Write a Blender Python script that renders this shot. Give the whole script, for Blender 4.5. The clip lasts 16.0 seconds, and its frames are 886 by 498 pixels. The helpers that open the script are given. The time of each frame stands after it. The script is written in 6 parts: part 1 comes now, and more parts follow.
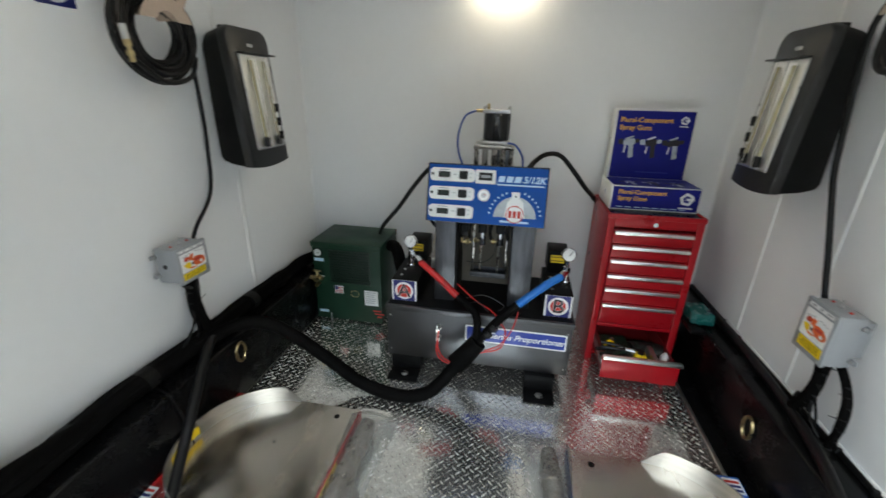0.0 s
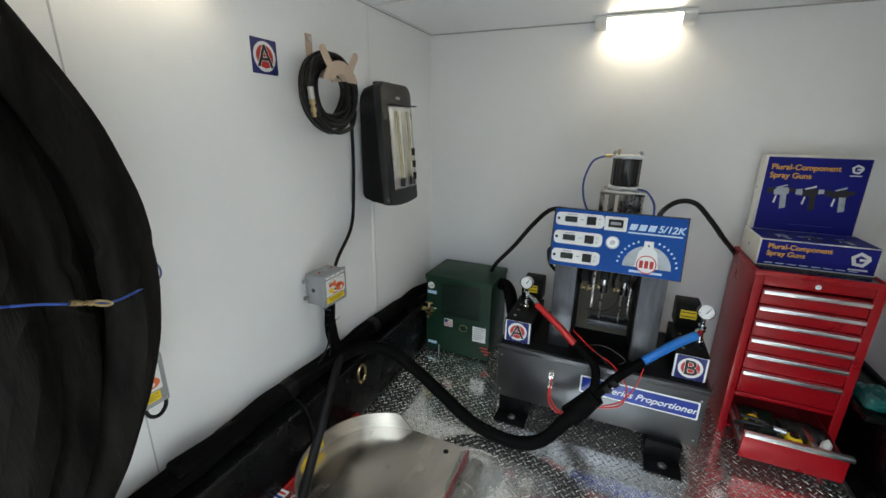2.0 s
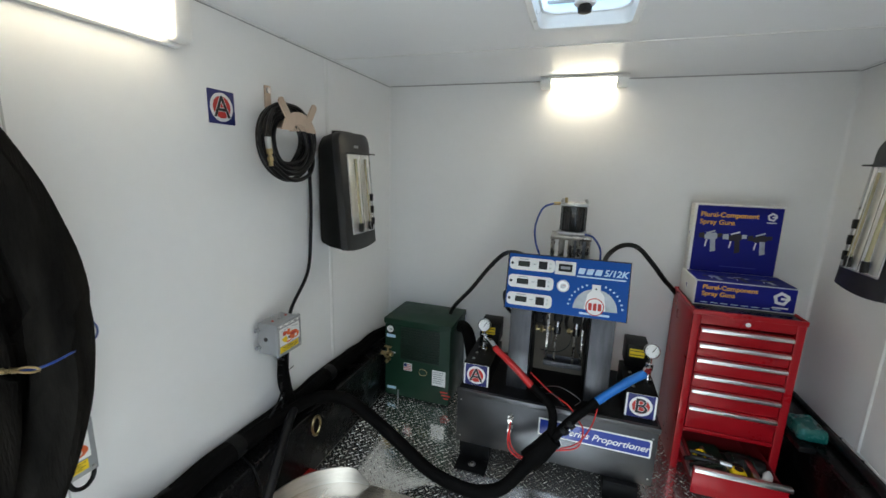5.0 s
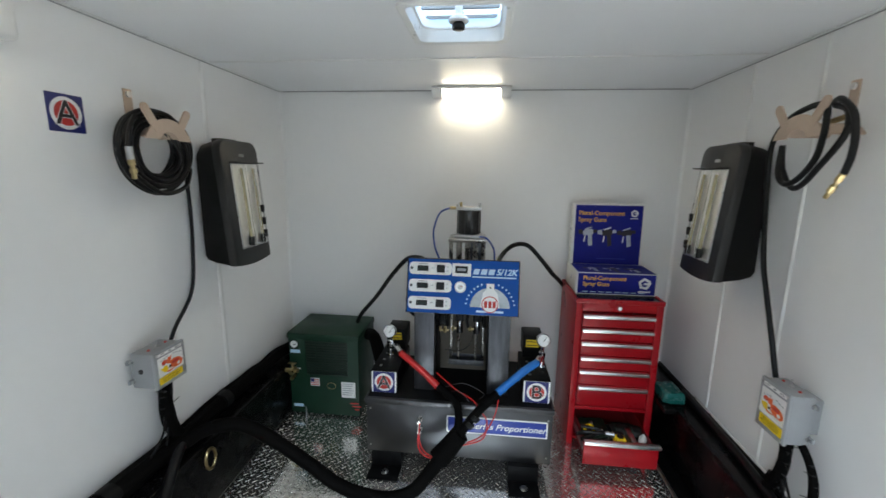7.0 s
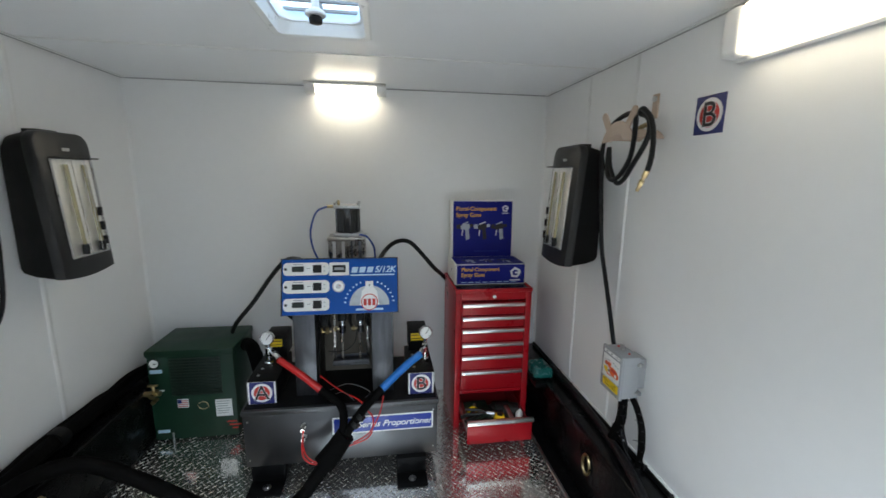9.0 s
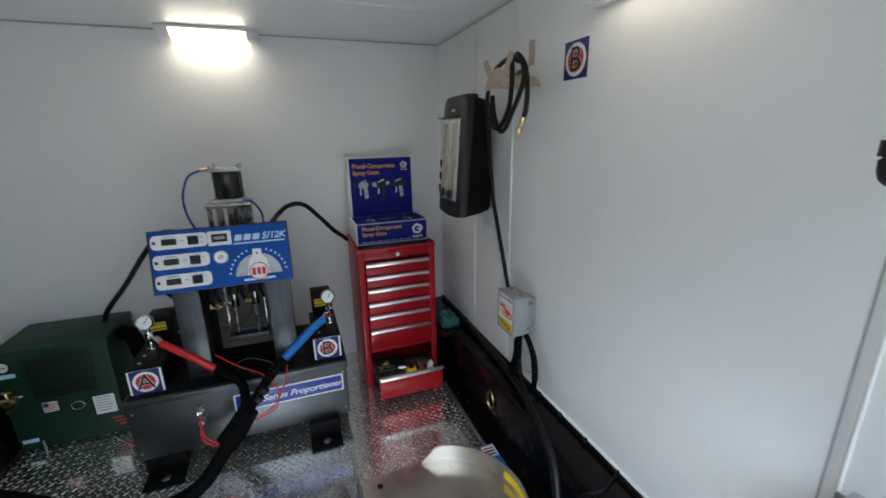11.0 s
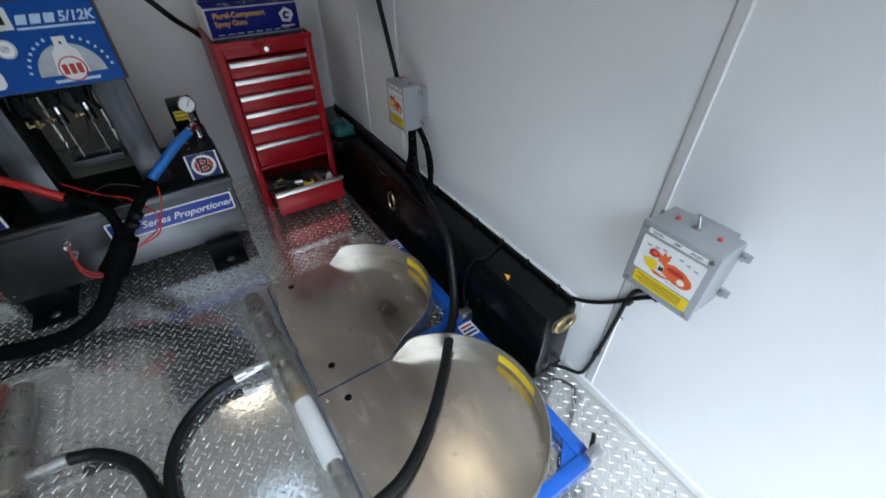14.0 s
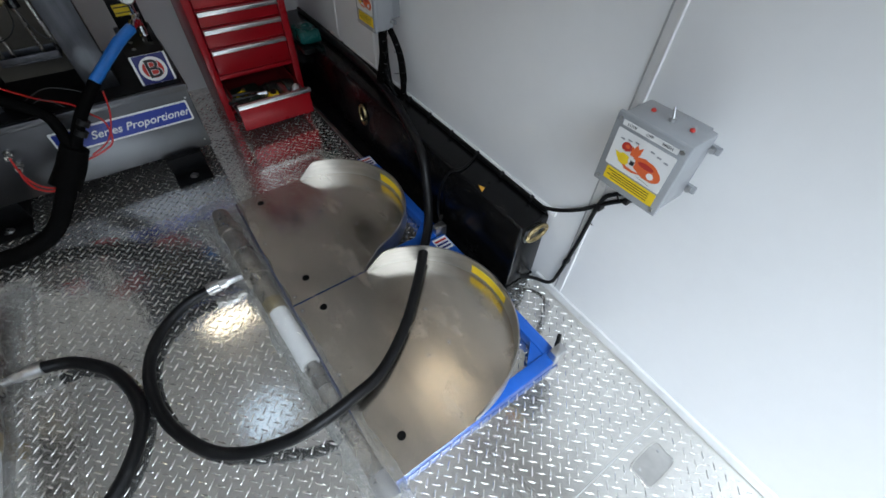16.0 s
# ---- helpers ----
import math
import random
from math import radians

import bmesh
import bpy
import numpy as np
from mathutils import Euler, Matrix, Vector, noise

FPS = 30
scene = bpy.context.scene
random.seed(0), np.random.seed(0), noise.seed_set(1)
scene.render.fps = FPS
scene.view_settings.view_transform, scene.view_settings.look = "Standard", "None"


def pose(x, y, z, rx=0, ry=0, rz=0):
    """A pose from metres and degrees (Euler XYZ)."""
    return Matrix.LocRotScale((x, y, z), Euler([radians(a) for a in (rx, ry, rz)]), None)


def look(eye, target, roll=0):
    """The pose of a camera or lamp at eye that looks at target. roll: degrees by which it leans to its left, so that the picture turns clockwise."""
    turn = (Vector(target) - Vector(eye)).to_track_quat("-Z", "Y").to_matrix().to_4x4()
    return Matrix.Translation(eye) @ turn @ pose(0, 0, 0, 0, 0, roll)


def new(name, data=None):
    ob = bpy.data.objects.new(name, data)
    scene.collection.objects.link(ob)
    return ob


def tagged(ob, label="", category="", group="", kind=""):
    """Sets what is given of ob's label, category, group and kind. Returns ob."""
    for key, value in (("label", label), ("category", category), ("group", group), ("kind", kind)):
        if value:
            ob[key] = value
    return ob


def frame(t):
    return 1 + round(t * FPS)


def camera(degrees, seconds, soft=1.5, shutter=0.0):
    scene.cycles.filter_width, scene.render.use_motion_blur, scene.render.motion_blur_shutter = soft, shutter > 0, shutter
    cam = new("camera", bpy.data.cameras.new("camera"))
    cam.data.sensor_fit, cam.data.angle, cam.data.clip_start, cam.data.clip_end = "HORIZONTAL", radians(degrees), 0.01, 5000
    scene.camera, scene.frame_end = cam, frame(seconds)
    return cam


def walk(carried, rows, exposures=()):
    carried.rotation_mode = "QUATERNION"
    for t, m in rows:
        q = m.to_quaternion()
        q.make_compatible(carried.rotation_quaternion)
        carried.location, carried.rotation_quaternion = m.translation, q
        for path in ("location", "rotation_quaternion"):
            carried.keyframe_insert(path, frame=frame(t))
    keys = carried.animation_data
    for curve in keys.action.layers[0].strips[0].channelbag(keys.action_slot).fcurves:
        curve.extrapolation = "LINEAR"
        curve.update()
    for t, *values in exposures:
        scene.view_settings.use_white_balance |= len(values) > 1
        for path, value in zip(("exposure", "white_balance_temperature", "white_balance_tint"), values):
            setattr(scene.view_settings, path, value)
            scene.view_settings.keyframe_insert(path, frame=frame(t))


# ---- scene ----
cam = camera(95.4, 16.0, shutter=0.5)
PATH = [
    (0, (0.106, -0.083, 1.373), (-0.218, 1.752, 0.646), 1.2),
    (0.5, (0.021, -0.115, 1.384), (-0.45, 1.703, 0.695), 1.0),
    (1, (-0.009, -0.143, 1.392), (-0.601, 1.666, 0.776), 1.2),
    (1.5, (-0.017, -0.149, 1.4), (-0.752, 1.614, 0.808), 0.3),
    (2, (-0.023, -0.144, 1.41), (-0.785, 1.612, 0.832), 0.9),
    (2.5, (-0.006, -0.138, 1.412), (-0.709, 1.655, 0.875), 0.8),
    (3, (0.005, -0.146, 1.414), (-0.677, 1.659, 0.886), 0.6),
    (3.5, (-0.007, -0.151, 1.422), (-0.68, 1.668, 0.937), 1.1),
    (6, (0.026, -0.155, 1.46), (-0.424, 1.757, 1.087), 1.4),
    (6.5, (0.056, -0.153, 1.462), (-0.266, 1.785, 1.087), 1.1),
    (7, (0.079, -0.156, 1.469), (-0.122, 1.799, 1.101), 0.8),
    (7.5, (0.111, -0.157, 1.462), (0.023, 1.809, 1.103), 0.6),
    (8, (0.135, -0.164, 1.465), (0.185, 1.804, 1.112), 0.6),
    (8.5, (0.155, -0.174, 1.464), (0.335, 1.785, 1.106), 0.9),
    (11, (0.287, -0.188, 1.43), (0.948, 1.619, 0.883), -1.1),
    (11.5, (0.303, -0.195, 1.412), (1.059, 1.516, 0.704), -0.5),
    (12, (0.332, -0.2, 1.387), (1.166, 1.41, 0.545), -0.6),
    (12.5, (0.351, -0.208, 1.359), (1.231, 1.309, 0.399), -0.2),
    (13, (0.365, -0.217, 1.336), (1.257, 1.231, 0.284), -0.4),
    (13.5, (0.365, -0.223, 1.313), (1.258, 1.142, 0.156), 0.5),
    (14, (0.359, -0.228, 1.288), (1.198, 1.052, 0.001), -0.1),
    (14.5, (0.355, -0.239, 1.266), (1.186, 0.967, -0.097), 0.8),
    (15, (0.347, -0.252, 1.25), (1.152, 0.901, -0.172), 1.3),
    (15.5, (0.352, -0.268, 1.234), (1.16, 0.82, -0.237), 1.4),
    (16, (0.349, -0.276, 1.221), (1.149, 0.757, -0.293), 3.0),
]
walk(cam, [(t, look(eye, target, roll)) for t, eye, target, roll in PATH],
     exposures=[(0, 0.68, 6600, 10), (3.5, 0.7, 6450, 10), (7, 0.63, 6370, 11), (8.5, 0.58, 6350, 11), (11, 0.26, 6170, 12), (13, 0.17, 6060, 13), (16, -0.25, 6320, 14)])

# ---- the room: metres ----
XW, YB, ZC, YR = 1.21, 2.355, 1.955, -1.3

# ---- light ----
world = bpy.data.worlds.new("sky")
scene.world = world
world.use_nodes = True
sky = world.node_tree.nodes.new("ShaderNodeTexSky")
sky.sky_type, sky.sun_disc, sky.sun_elevation, sky.sun_rotation = "NISHITA", False, radians(50), radians(200)
world.node_tree.links.new(sky.outputs[0], world.node_tree.nodes["Background"].inputs[0])
world.node_tree.nodes["Background"].inputs[1].default_value = 0.12
SUN = bpy.data.lights.new("sun", "SUN")
SUN.energy, SUN.angle, SUN.color = 1.2, radians(10), (1, 0.96, 0.9)
new("sun", SUN).matrix_world = look((1.5, -4, 6), (0, 0, 0))
DOOR = bpy.data.lights.new("rear_doorway_daylight", "AREA")
DOOR.shape, DOOR.size, DOOR.size_y, DOOR.energy, DOOR.spread, DOOR.color = "RECTANGLE", 2.1, 0.9, 45, radians(113), (0.8, 0.93, 1.0)
new("rear_doorway_daylight", DOOR).matrix_world = look((0.15, YR - 0.05, 1.75), (0.25, YR + 0.48, 0.0))
LAMP_GLOW, LAMP_TINT = 10.5, (1.0, 0.89, 0.66)
HATCH_GLOW = 1.35

# ---- materials ----
def material(name, colour, rough=0.5, metal=0.0, vary=0.12, scale=6.0, bump=0.0, bump_scale=60.0, grain=(1, 1, 1), coat=0.0, spec=0.5, rvary=0.12, random_tone=0.0, gleam=0.0):
    m = bpy.data.materials.new(name)
    m.use_nodes = True
    nt, n, l = m.node_tree, m.node_tree.nodes, m.node_tree.links
    b = n["Principled BSDF"]
    co = n.new("ShaderNodeTexCoord")
    mp = n.new("ShaderNodeMapping")
    mp.inputs["Scale"].default_value = grain
    l.new(co.outputs["Object"], mp.inputs[0])
    big = n.new("ShaderNodeTexNoise")
    big.inputs["Scale"].default_value, big.inputs["Detail"].default_value = scale, 6
    l.new(mp.outputs[0], big.inputs["Vector"])
    fine = n.new("ShaderNodeTexNoise")
    fine.inputs["Scale"].default_value, fine.inputs["Detail"].default_value = bump_scale, 4
    l.new(mp.outputs[0], fine.inputs["Vector"])
    add = n.new("ShaderNodeMath")
    add.operation = "MULTIPLY_ADD"
    add.inputs[1].default_value = 0.35
    l.new(fine.outputs[0], add.inputs[0])
    l.new(big.outputs[0], add.inputs[2])
    rng = n.new("ShaderNodeMapRange")
    rng.inputs[1].default_value, rng.inputs[2].default_value = 0.4, 0.95
    rng.inputs[3].default_value, rng.inputs[4].default_value = 1 - vary, 1 + vary
    l.new(add.outputs[0], rng.inputs[0])
    mul = n.new("ShaderNodeVectorMath")
    mul.operation = "SCALE"
    mul.inputs[0].default_value = colour
    l.new(rng.outputs[0], mul.inputs["Scale"])
    l.new(mul.outputs[0], b.inputs["Base Color"])
    rr = n.new("ShaderNodeMapRange")
    rr.inputs[1].default_value, rr.inputs[2].default_value = 0.35, 0.95
    rr.inputs[3].default_value, rr.inputs[4].default_value = max(0.02, rough - rvary), min(1, rough + rvary)
    l.new(add.outputs[0], rr.inputs[0])
    l.new(rr.outputs[0], b.inputs["Roughness"])
    b.inputs["Metallic"].default_value = metal
    b.inputs["Specular IOR Level"].default_value = spec
    b.inputs["Coat Weight"].default_value = coat
    if bump:
        bp = n.new("ShaderNodeBump")
        bp.inputs["Strength"].default_value, bp.inputs["Distance"].default_value = bump, 0.002
        l.new(fine.outputs[0], bp.inputs["Height"])
        l.new(bp.outputs[0], b.inputs["Normal"])
    return m


def glowing(name, colour, strength):
    m = bpy.data.materials.new(name)
    m.use_nodes = True
    b = m.node_tree.nodes["Principled BSDF"]
    b.inputs["Base Color"].default_value = (*colour, 1)
    b.inputs["Emission Color"].default_value = (*colour, 1)
    b.inputs["Emission Strength"].default_value = strength
    return m


def clear(name, colour, rough=0.05, alpha=1.0):
    m = bpy.data.materials.new(name)
    m.use_nodes = True
    b = m.node_tree.nodes["Principled BSDF"]
    b.inputs["Base Color"].default_value = (*colour, 1)
    b.inputs["Roughness"].default_value, b.inputs["IOR"].default_value = rough, 1.45
    b.inputs["Transmission Weight"].default_value = 1.0
    return m


WALL = material("white_wall_panel", (0.83, 0.83, 0.828), 0.42, vary=0.025, scale=1.5, bump=0.05, bump_scale=25, spec=0.4)
CEIL = material("white_ceiling_panel", (0.83, 0.835, 0.845), 0.4, vary=0.025, scale=1.3, bump=0.05, bump_scale=20)
TRIM = material("white_trim", (0.8, 0.8, 0.79), 0.35, vary=0.04, scale=9)
SOFT_SEAM = material("pale_caulk", (0.52, 0.52, 0.52), 0.6, vary=0.1, scale=14)
SEAM = material("grey_caulk", (0.4, 0.4, 0.4), 0.6, vary=0.15, scale=14)
PLATE = material("diamond_plate_aluminium", (0.83, 0.812, 0.77), 0.11, 0.94, vary=0.14, scale=3, bump=0.24, bump_scale=62, rvary=0.05)
LUG = material("bright_tread_aluminium", (0.84, 0.822, 0.785), 0.26, 0.97, vary=0.1, scale=20, bump=0.05, rvary=0.07)
BLACK_LINER = material("black_liner", (0.0042, 0.0042, 0.0044), 0.24, vary=0.3, scale=5, bump=0.15, bump_scale=120, rvary=0.1, spec=0.2)
SLEEVE = material("black_woven_sleeve", (0.0026, 0.0024, 0.0023), 0.75, vary=0.5, scale=12, spec=0.06, bump=0.9, bump_scale=260)
SCUFFED = material("scuffed_black_fabric", (0.0088, 0.0078, 0.0066), 0.9, vary=0.9, scale=9, bump=0.9, bump_scale=90, grain=(1, 3.2, 0.45), spec=0.06)
HOSE = material("black_rubber_hose", (0.0045, 0.0045, 0.005), 0.4, vary=0.25, scale=18, spec=0.26, bump=0.25, bump_scale=160)
CABLE = material("black_cable", (0.005, 0.005, 0.005), 0.4, vary=0.2, scale=20, spec=0.22)
BLACK_STEEL = material("black_painted_steel", (0.004, 0.004, 0.0043), 0.45, vary=0.3, scale=9, bump=0.08, rvary=0.1, spec=0.12)
BLACK_PLASTIC = material("black_plastic", (0.01, 0.01, 0.01), 0.42, vary=0.2, scale=18, bump=0.1, spec=0.3)
HEATER_BLACK = material("black_heater_shell", (0.004, 0.004, 0.0042), 0.5, vary=0.2, scale=10, bump=0.15, bump_scale=300, spec=0.15)
HEATER_GREY = material("charcoal_heater_plastic", (0.02, 0.0202, 0.0205), 0.4, vary=0.18, scale=10, bump=0.15, bump_scale=300, spec=0.4)
STEEL = material("satin_steel", (0.118, 0.12, 0.128), 0.38, 1.0, vary=0.12, scale=5, bump=0.02, bump_scale=240, rvary=0.05)
STEEL_V = material("blotched_column_steel", (0.1, 0.103, 0.113), 0.45, 1.0, vary=0.4, scale=7, bump=0.06, bump_scale=80, grain=(6, 6, 0.8), rvary=0.12)
PAN = material("mill_aluminium_sheet", (0.63, 0.575, 0.505), 0.22, 1.0, vary=0.2, scale=6.0, bump=0.06, bump_scale=180, grain=(2.2, 0.9, 1), rvary=0.1)
RIM = material("rolled_aluminium_rim", (0.47, 0.46, 0.44), 0.4, 1.0, vary=0.2, scale=11, bump=0.15, grain=(1, 1, 5))
CHROME = material("chrome", (0.75, 0.75, 0.76), 0.12, 1.0, vary=0.06, scale=14, rvary=0.05)
ZINC = material("zinc_plated_steel", (0.5, 0.5, 0.5), 0.34, 1.0, vary=0.15, scale=30)
BRASS = material("brass", (0.45, 0.35, 0.18), 0.32, 1.0, vary=0.35, scale=45, bump=0.2, bump_scale=200)
RED_PAINT = material("red_enamel", (0.36, 0.006, 0.012), 0.3, vary=0.08, scale=7, rvary=0.06, spec=0.3)
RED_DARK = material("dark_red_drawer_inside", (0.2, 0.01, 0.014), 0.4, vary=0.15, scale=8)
HANDLE = material("satin_aluminium", (0.85, 0.85, 0.85), 0.34, 1.0, vary=0.06, scale=22, grain=(0.3, 6, 6))
GREEN = material("dark_green_enamel", (0.009, 0.036, 0.02), 0.42, vary=0.15, scale=8, bump=0.12, bump_scale=200, spec=0.3)
GREEN_DARK = material("green_grille", (0.006, 0.018, 0.011), 0.45, vary=0.2, scale=20)
BLUE_PRINT = material("blue_printed_face", (0.005, 0.07, 0.32), 0.45, vary=0.08, scale=8, spec=0.18)
SIGN_BLUE = material("royal_blue_print", (0.008, 0.03, 0.26), 0.35, vary=0.1, scale=12)
NAVY = material("navy_print", (0.01, 0.015, 0.13), 0.4, vary=0.12, scale=10)
BOX_BLUE = material("deep_blue_carton_print", (0.007, 0.01, 0.19), 0.5, vary=0.1, scale=9, spec=0.2)
CARTON = material("white_carton", (0.72, 0.71, 0.68), 0.6, vary=0.06, scale=12)
WHITE = material("white_print", (0.78, 0.78, 0.77), 0.4, vary=0.04, scale=20)
SILVER_PRINT = material("silver_grey_print", (0.42, 0.46, 0.5), 0.45, vary=0.25, scale=14)
PALE_BLUE = material("pale_blue_print", (0.5, 0.68, 0.85), 0.4, vary=0.05, scale=20)
YELLOW = material("yellow_label", (0.85, 0.6, 0.01), 0.4, vary=0.08, scale=22)
ORANGE_PRINT = material("amber_lettering", (0.8, 0.4, 0.04), 0.5, vary=0.05, scale=22)
RED_PRINT = material("red_print", (0.5, 0.03, 0.02), 0.45, vary=0.12, scale=18)
ORANGE = material("orange_print", (0.72, 0.13, 0.03), 0.45, vary=0.15, scale=20)
DARK_PRINT = material("black_print", (0.014, 0.012, 0.013), 0.5, vary=0.15, scale=20)
GREY_BOX = material("grey_enclosure_paint", (0.3, 0.31, 0.32), 0.42, vary=0.07, scale=12, bump=0.1, bump_scale=200)
RED_SLEEVE = material("red_heat_shrink", (0.45, 0.012, 0.012), 0.32, vary=0.15, scale=25, bump=0.3, bump_scale=110)
BLUE_SLEEVE = material("blue_heat_shrink", (0.015, 0.15, 0.5), 0.35, vary=0.15, scale=25, bump=0.3, bump_scale=110)
RED_WIRE = material("red_wire", (0.5, 0.015, 0.015), 0.35, vary=0.1, scale=25)
BLUE_TUBE = material("blue_air_line", (0.02, 0.06, 0.28), 0.3, vary=0.1, scale=25)
PALLET_BLUE = material("blue_scale_paint", (0.012, 0.1, 0.45), 0.35, vary=0.12, scale=10, rvary=0.08)
PALLET_RED = material("red_scale_paint", (0.45, 0.015, 0.015), 0.35, vary=0.12, scale=10)
TAN = material("tan_plastic_hook", (0.5, 0.38, 0.29), 0.55, vary=0.08, scale=14)
TEAL_PAPER = material("teal_packet", (0.008, 0.1, 0.09), 0.25, vary=0.3, scale=25, bump=0.6, bump_scale=45)
def thin_film(name, share, rough):
    m = bpy.data.materials.new(name)
    m.use_nodes = True
    n, l = m.node_tree.nodes, m.node_tree.links
    n.remove(n["Principled BSDF"])
    seen, gloss, mix, haze, mix2 = (n.new(k) for k in ("ShaderNodeBsdfTransparent", "ShaderNodeBsdfGlossy", "ShaderNodeMixShader", "ShaderNodeBsdfTranslucent", "ShaderNodeMixShader"))
    grain = n.new("ShaderNodeTexNoise")
    grain.inputs["Scale"].default_value = 38
    bp = n.new("ShaderNodeBump")
    bp.inputs["Strength"].default_value, bp.inputs["Distance"].default_value = 0.8, 0.006
    l.new(grain.outputs[0], bp.inputs["Height"])
    l.new(bp.outputs[0], gloss.inputs["Normal"])
    seen.inputs[0].default_value = (0.96, 0.97, 0.97, 1)
    gloss.inputs["Roughness"].default_value = rough
    mix.inputs[0].default_value, mix2.inputs[0].default_value = share, 0.17
    l.new(seen.outputs[0], mix.inputs[1])
    l.new(gloss.outputs[0], mix.inputs[2])
    l.new(mix.outputs[0], mix2.inputs[1])
    l.new(haze.outputs[0], mix2.inputs[2])
    l.new(mix2.outputs[0], n["Material Output"].inputs[0])
    return m


FILM = thin_film("clear_poly_wrap", 0.23, 0.08)
REFLECTOR = material("polished_reflector", (0.9, 0.89, 0.87), 0.48, 1.0, vary=0.1, scale=8, grain=(6, 6, 0.5))
TUBE = material("pale_quartz_tube", (0.4, 0.36, 0.22), 0.2, vary=0.15, scale=18)
LENS = glowing("lamp_diffuser", LAMP_TINT, LAMP_GLOW)
SIDE_LENS = glowing("side_lamp_diffuser", LAMP_TINT, LAMP_GLOW * 0.4)
# dome side and lid emit, standing in for daylight through the hatch
DOME_SIDE = glowing("daylit_dome_side", (0.6, 0.82, 1.0), 0.36)
SKYLIT = glowing("daylit_hatch_lid", (0.7, 0.86, 1.0), HATCH_GLOW)
GALV = material("galvanised_pipe", (0.42, 0.42, 0.4), 0.4, 1.0, vary=0.2, scale=30, bump=0.2, bump_scale=140)
IRON = material("black_iron_fitting", (0.03, 0.029, 0.028), 0.42, 0.6, vary=0.3, scale=25, bump=0.4, bump_scale=160)
# taupe that puts the deep shade between the columns into the colour
SHADED_TAUPE = material("taupe_wall_shade", (0.125, 0.11, 0.087), 0.5, vary=0.2, scale=6, spec=0.3)
PUMP_STEEL = material("pump_body_steel", (0.42, 0.4, 0.37), 0.27, 1.0, vary=0.25, scale=14, bump=0.1, bump_scale=90, rvary=0.1)
# grey steel whose brown tint is an orange reflection put into the colour
TINTED_STEEL = material("reflection_tinted_steel", (0.34, 0.31, 0.275), 0.3, 1.0, vary=0.5, scale=22, bump=0.15, bump_scale=90, rvary=0.12)
LEAD = material("dark_grey_lead", (0.04, 0.04, 0.042), 0.45, vary=0.1, scale=25)
GLOSS_BLACK = material("gloss_black_anodised", (0.012, 0.012, 0.013), 0.2, vary=0.15, scale=20, spec=0.7, rvary=0.06)
ASPHALT = material("asphalt", (0.055, 0.055, 0.056), 0.85, vary=0.3, scale=3, bump=0.6, bump_scale=120)
BLUE_FILM = material("blue_gasket", (0.015, 0.03, 0.1), 0.5, vary=0.1, scale=14)


# ---- mesh builders ----
def box(bm, x0, x1, y0, y1, z0, z1, r=0.0, seg=2):
    x0, x1, y0, y1, z0, z1 = min(x0, x1), max(x0, x1), min(y0, y1), max(y0, y1), min(z0, z1), max(z0, z1)
    g = bmesh.ops.create_cube(bm, size=1, matrix=Matrix.LocRotScale(((x0 + x1) / 2, (y0 + y1) / 2, (z0 + z1) / 2), None, (x1 - x0, y1 - y0, z1 - z0)))
    if r:
        r = min(r, (x1 - x0) * 0.45, (y1 - y0) * 0.45, (z1 - z0) * 0.45)
        es = {e for v in g["verts"] for e in v.link_edges}
        bmesh.ops.bevel(bm, geom=list(es), offset=r, segments=seg, profile=0.5, affect="EDGES")
    return bm


def cyl(bm, p0, p1, r0, r1=None, n=20):
    p0, p1 = Vector(p0), Vector(p1)
    d = p1 - p0
    m = Matrix.Translation((p0 + p1) / 2) @ d.to_track_quat("Z", "Y").to_matrix().to_4x4()
    bmesh.ops.create_cone(bm, cap_ends=True, segments=n, radius1=r0, radius2=r0 if r1 is None else r1, depth=d.length, matrix=m)
    return bm


def smooth_line(pts, steps=8, closed=False):
    P = [Vector(p) for p in pts]
    out, n = [], len(P)
    for i in range(n if closed else n - 1):
        a, b, c, d = (P[(i + k) % n] for k in (-1, 0, 1, 2)) if closed else (P[max(i - 1, 0)], P[i], P[i + 1], P[min(i + 2, n - 1)])
        for k in range(steps):
            t = k / steps
            out.append(0.5 * (2 * b + (c - a) * t + (2 * a - 5 * b + 4 * c - d) * t * t + (3 * b - a - 3 * c + d) * t ** 3))
    if not closed:
        out.append(P[-1])
    return out


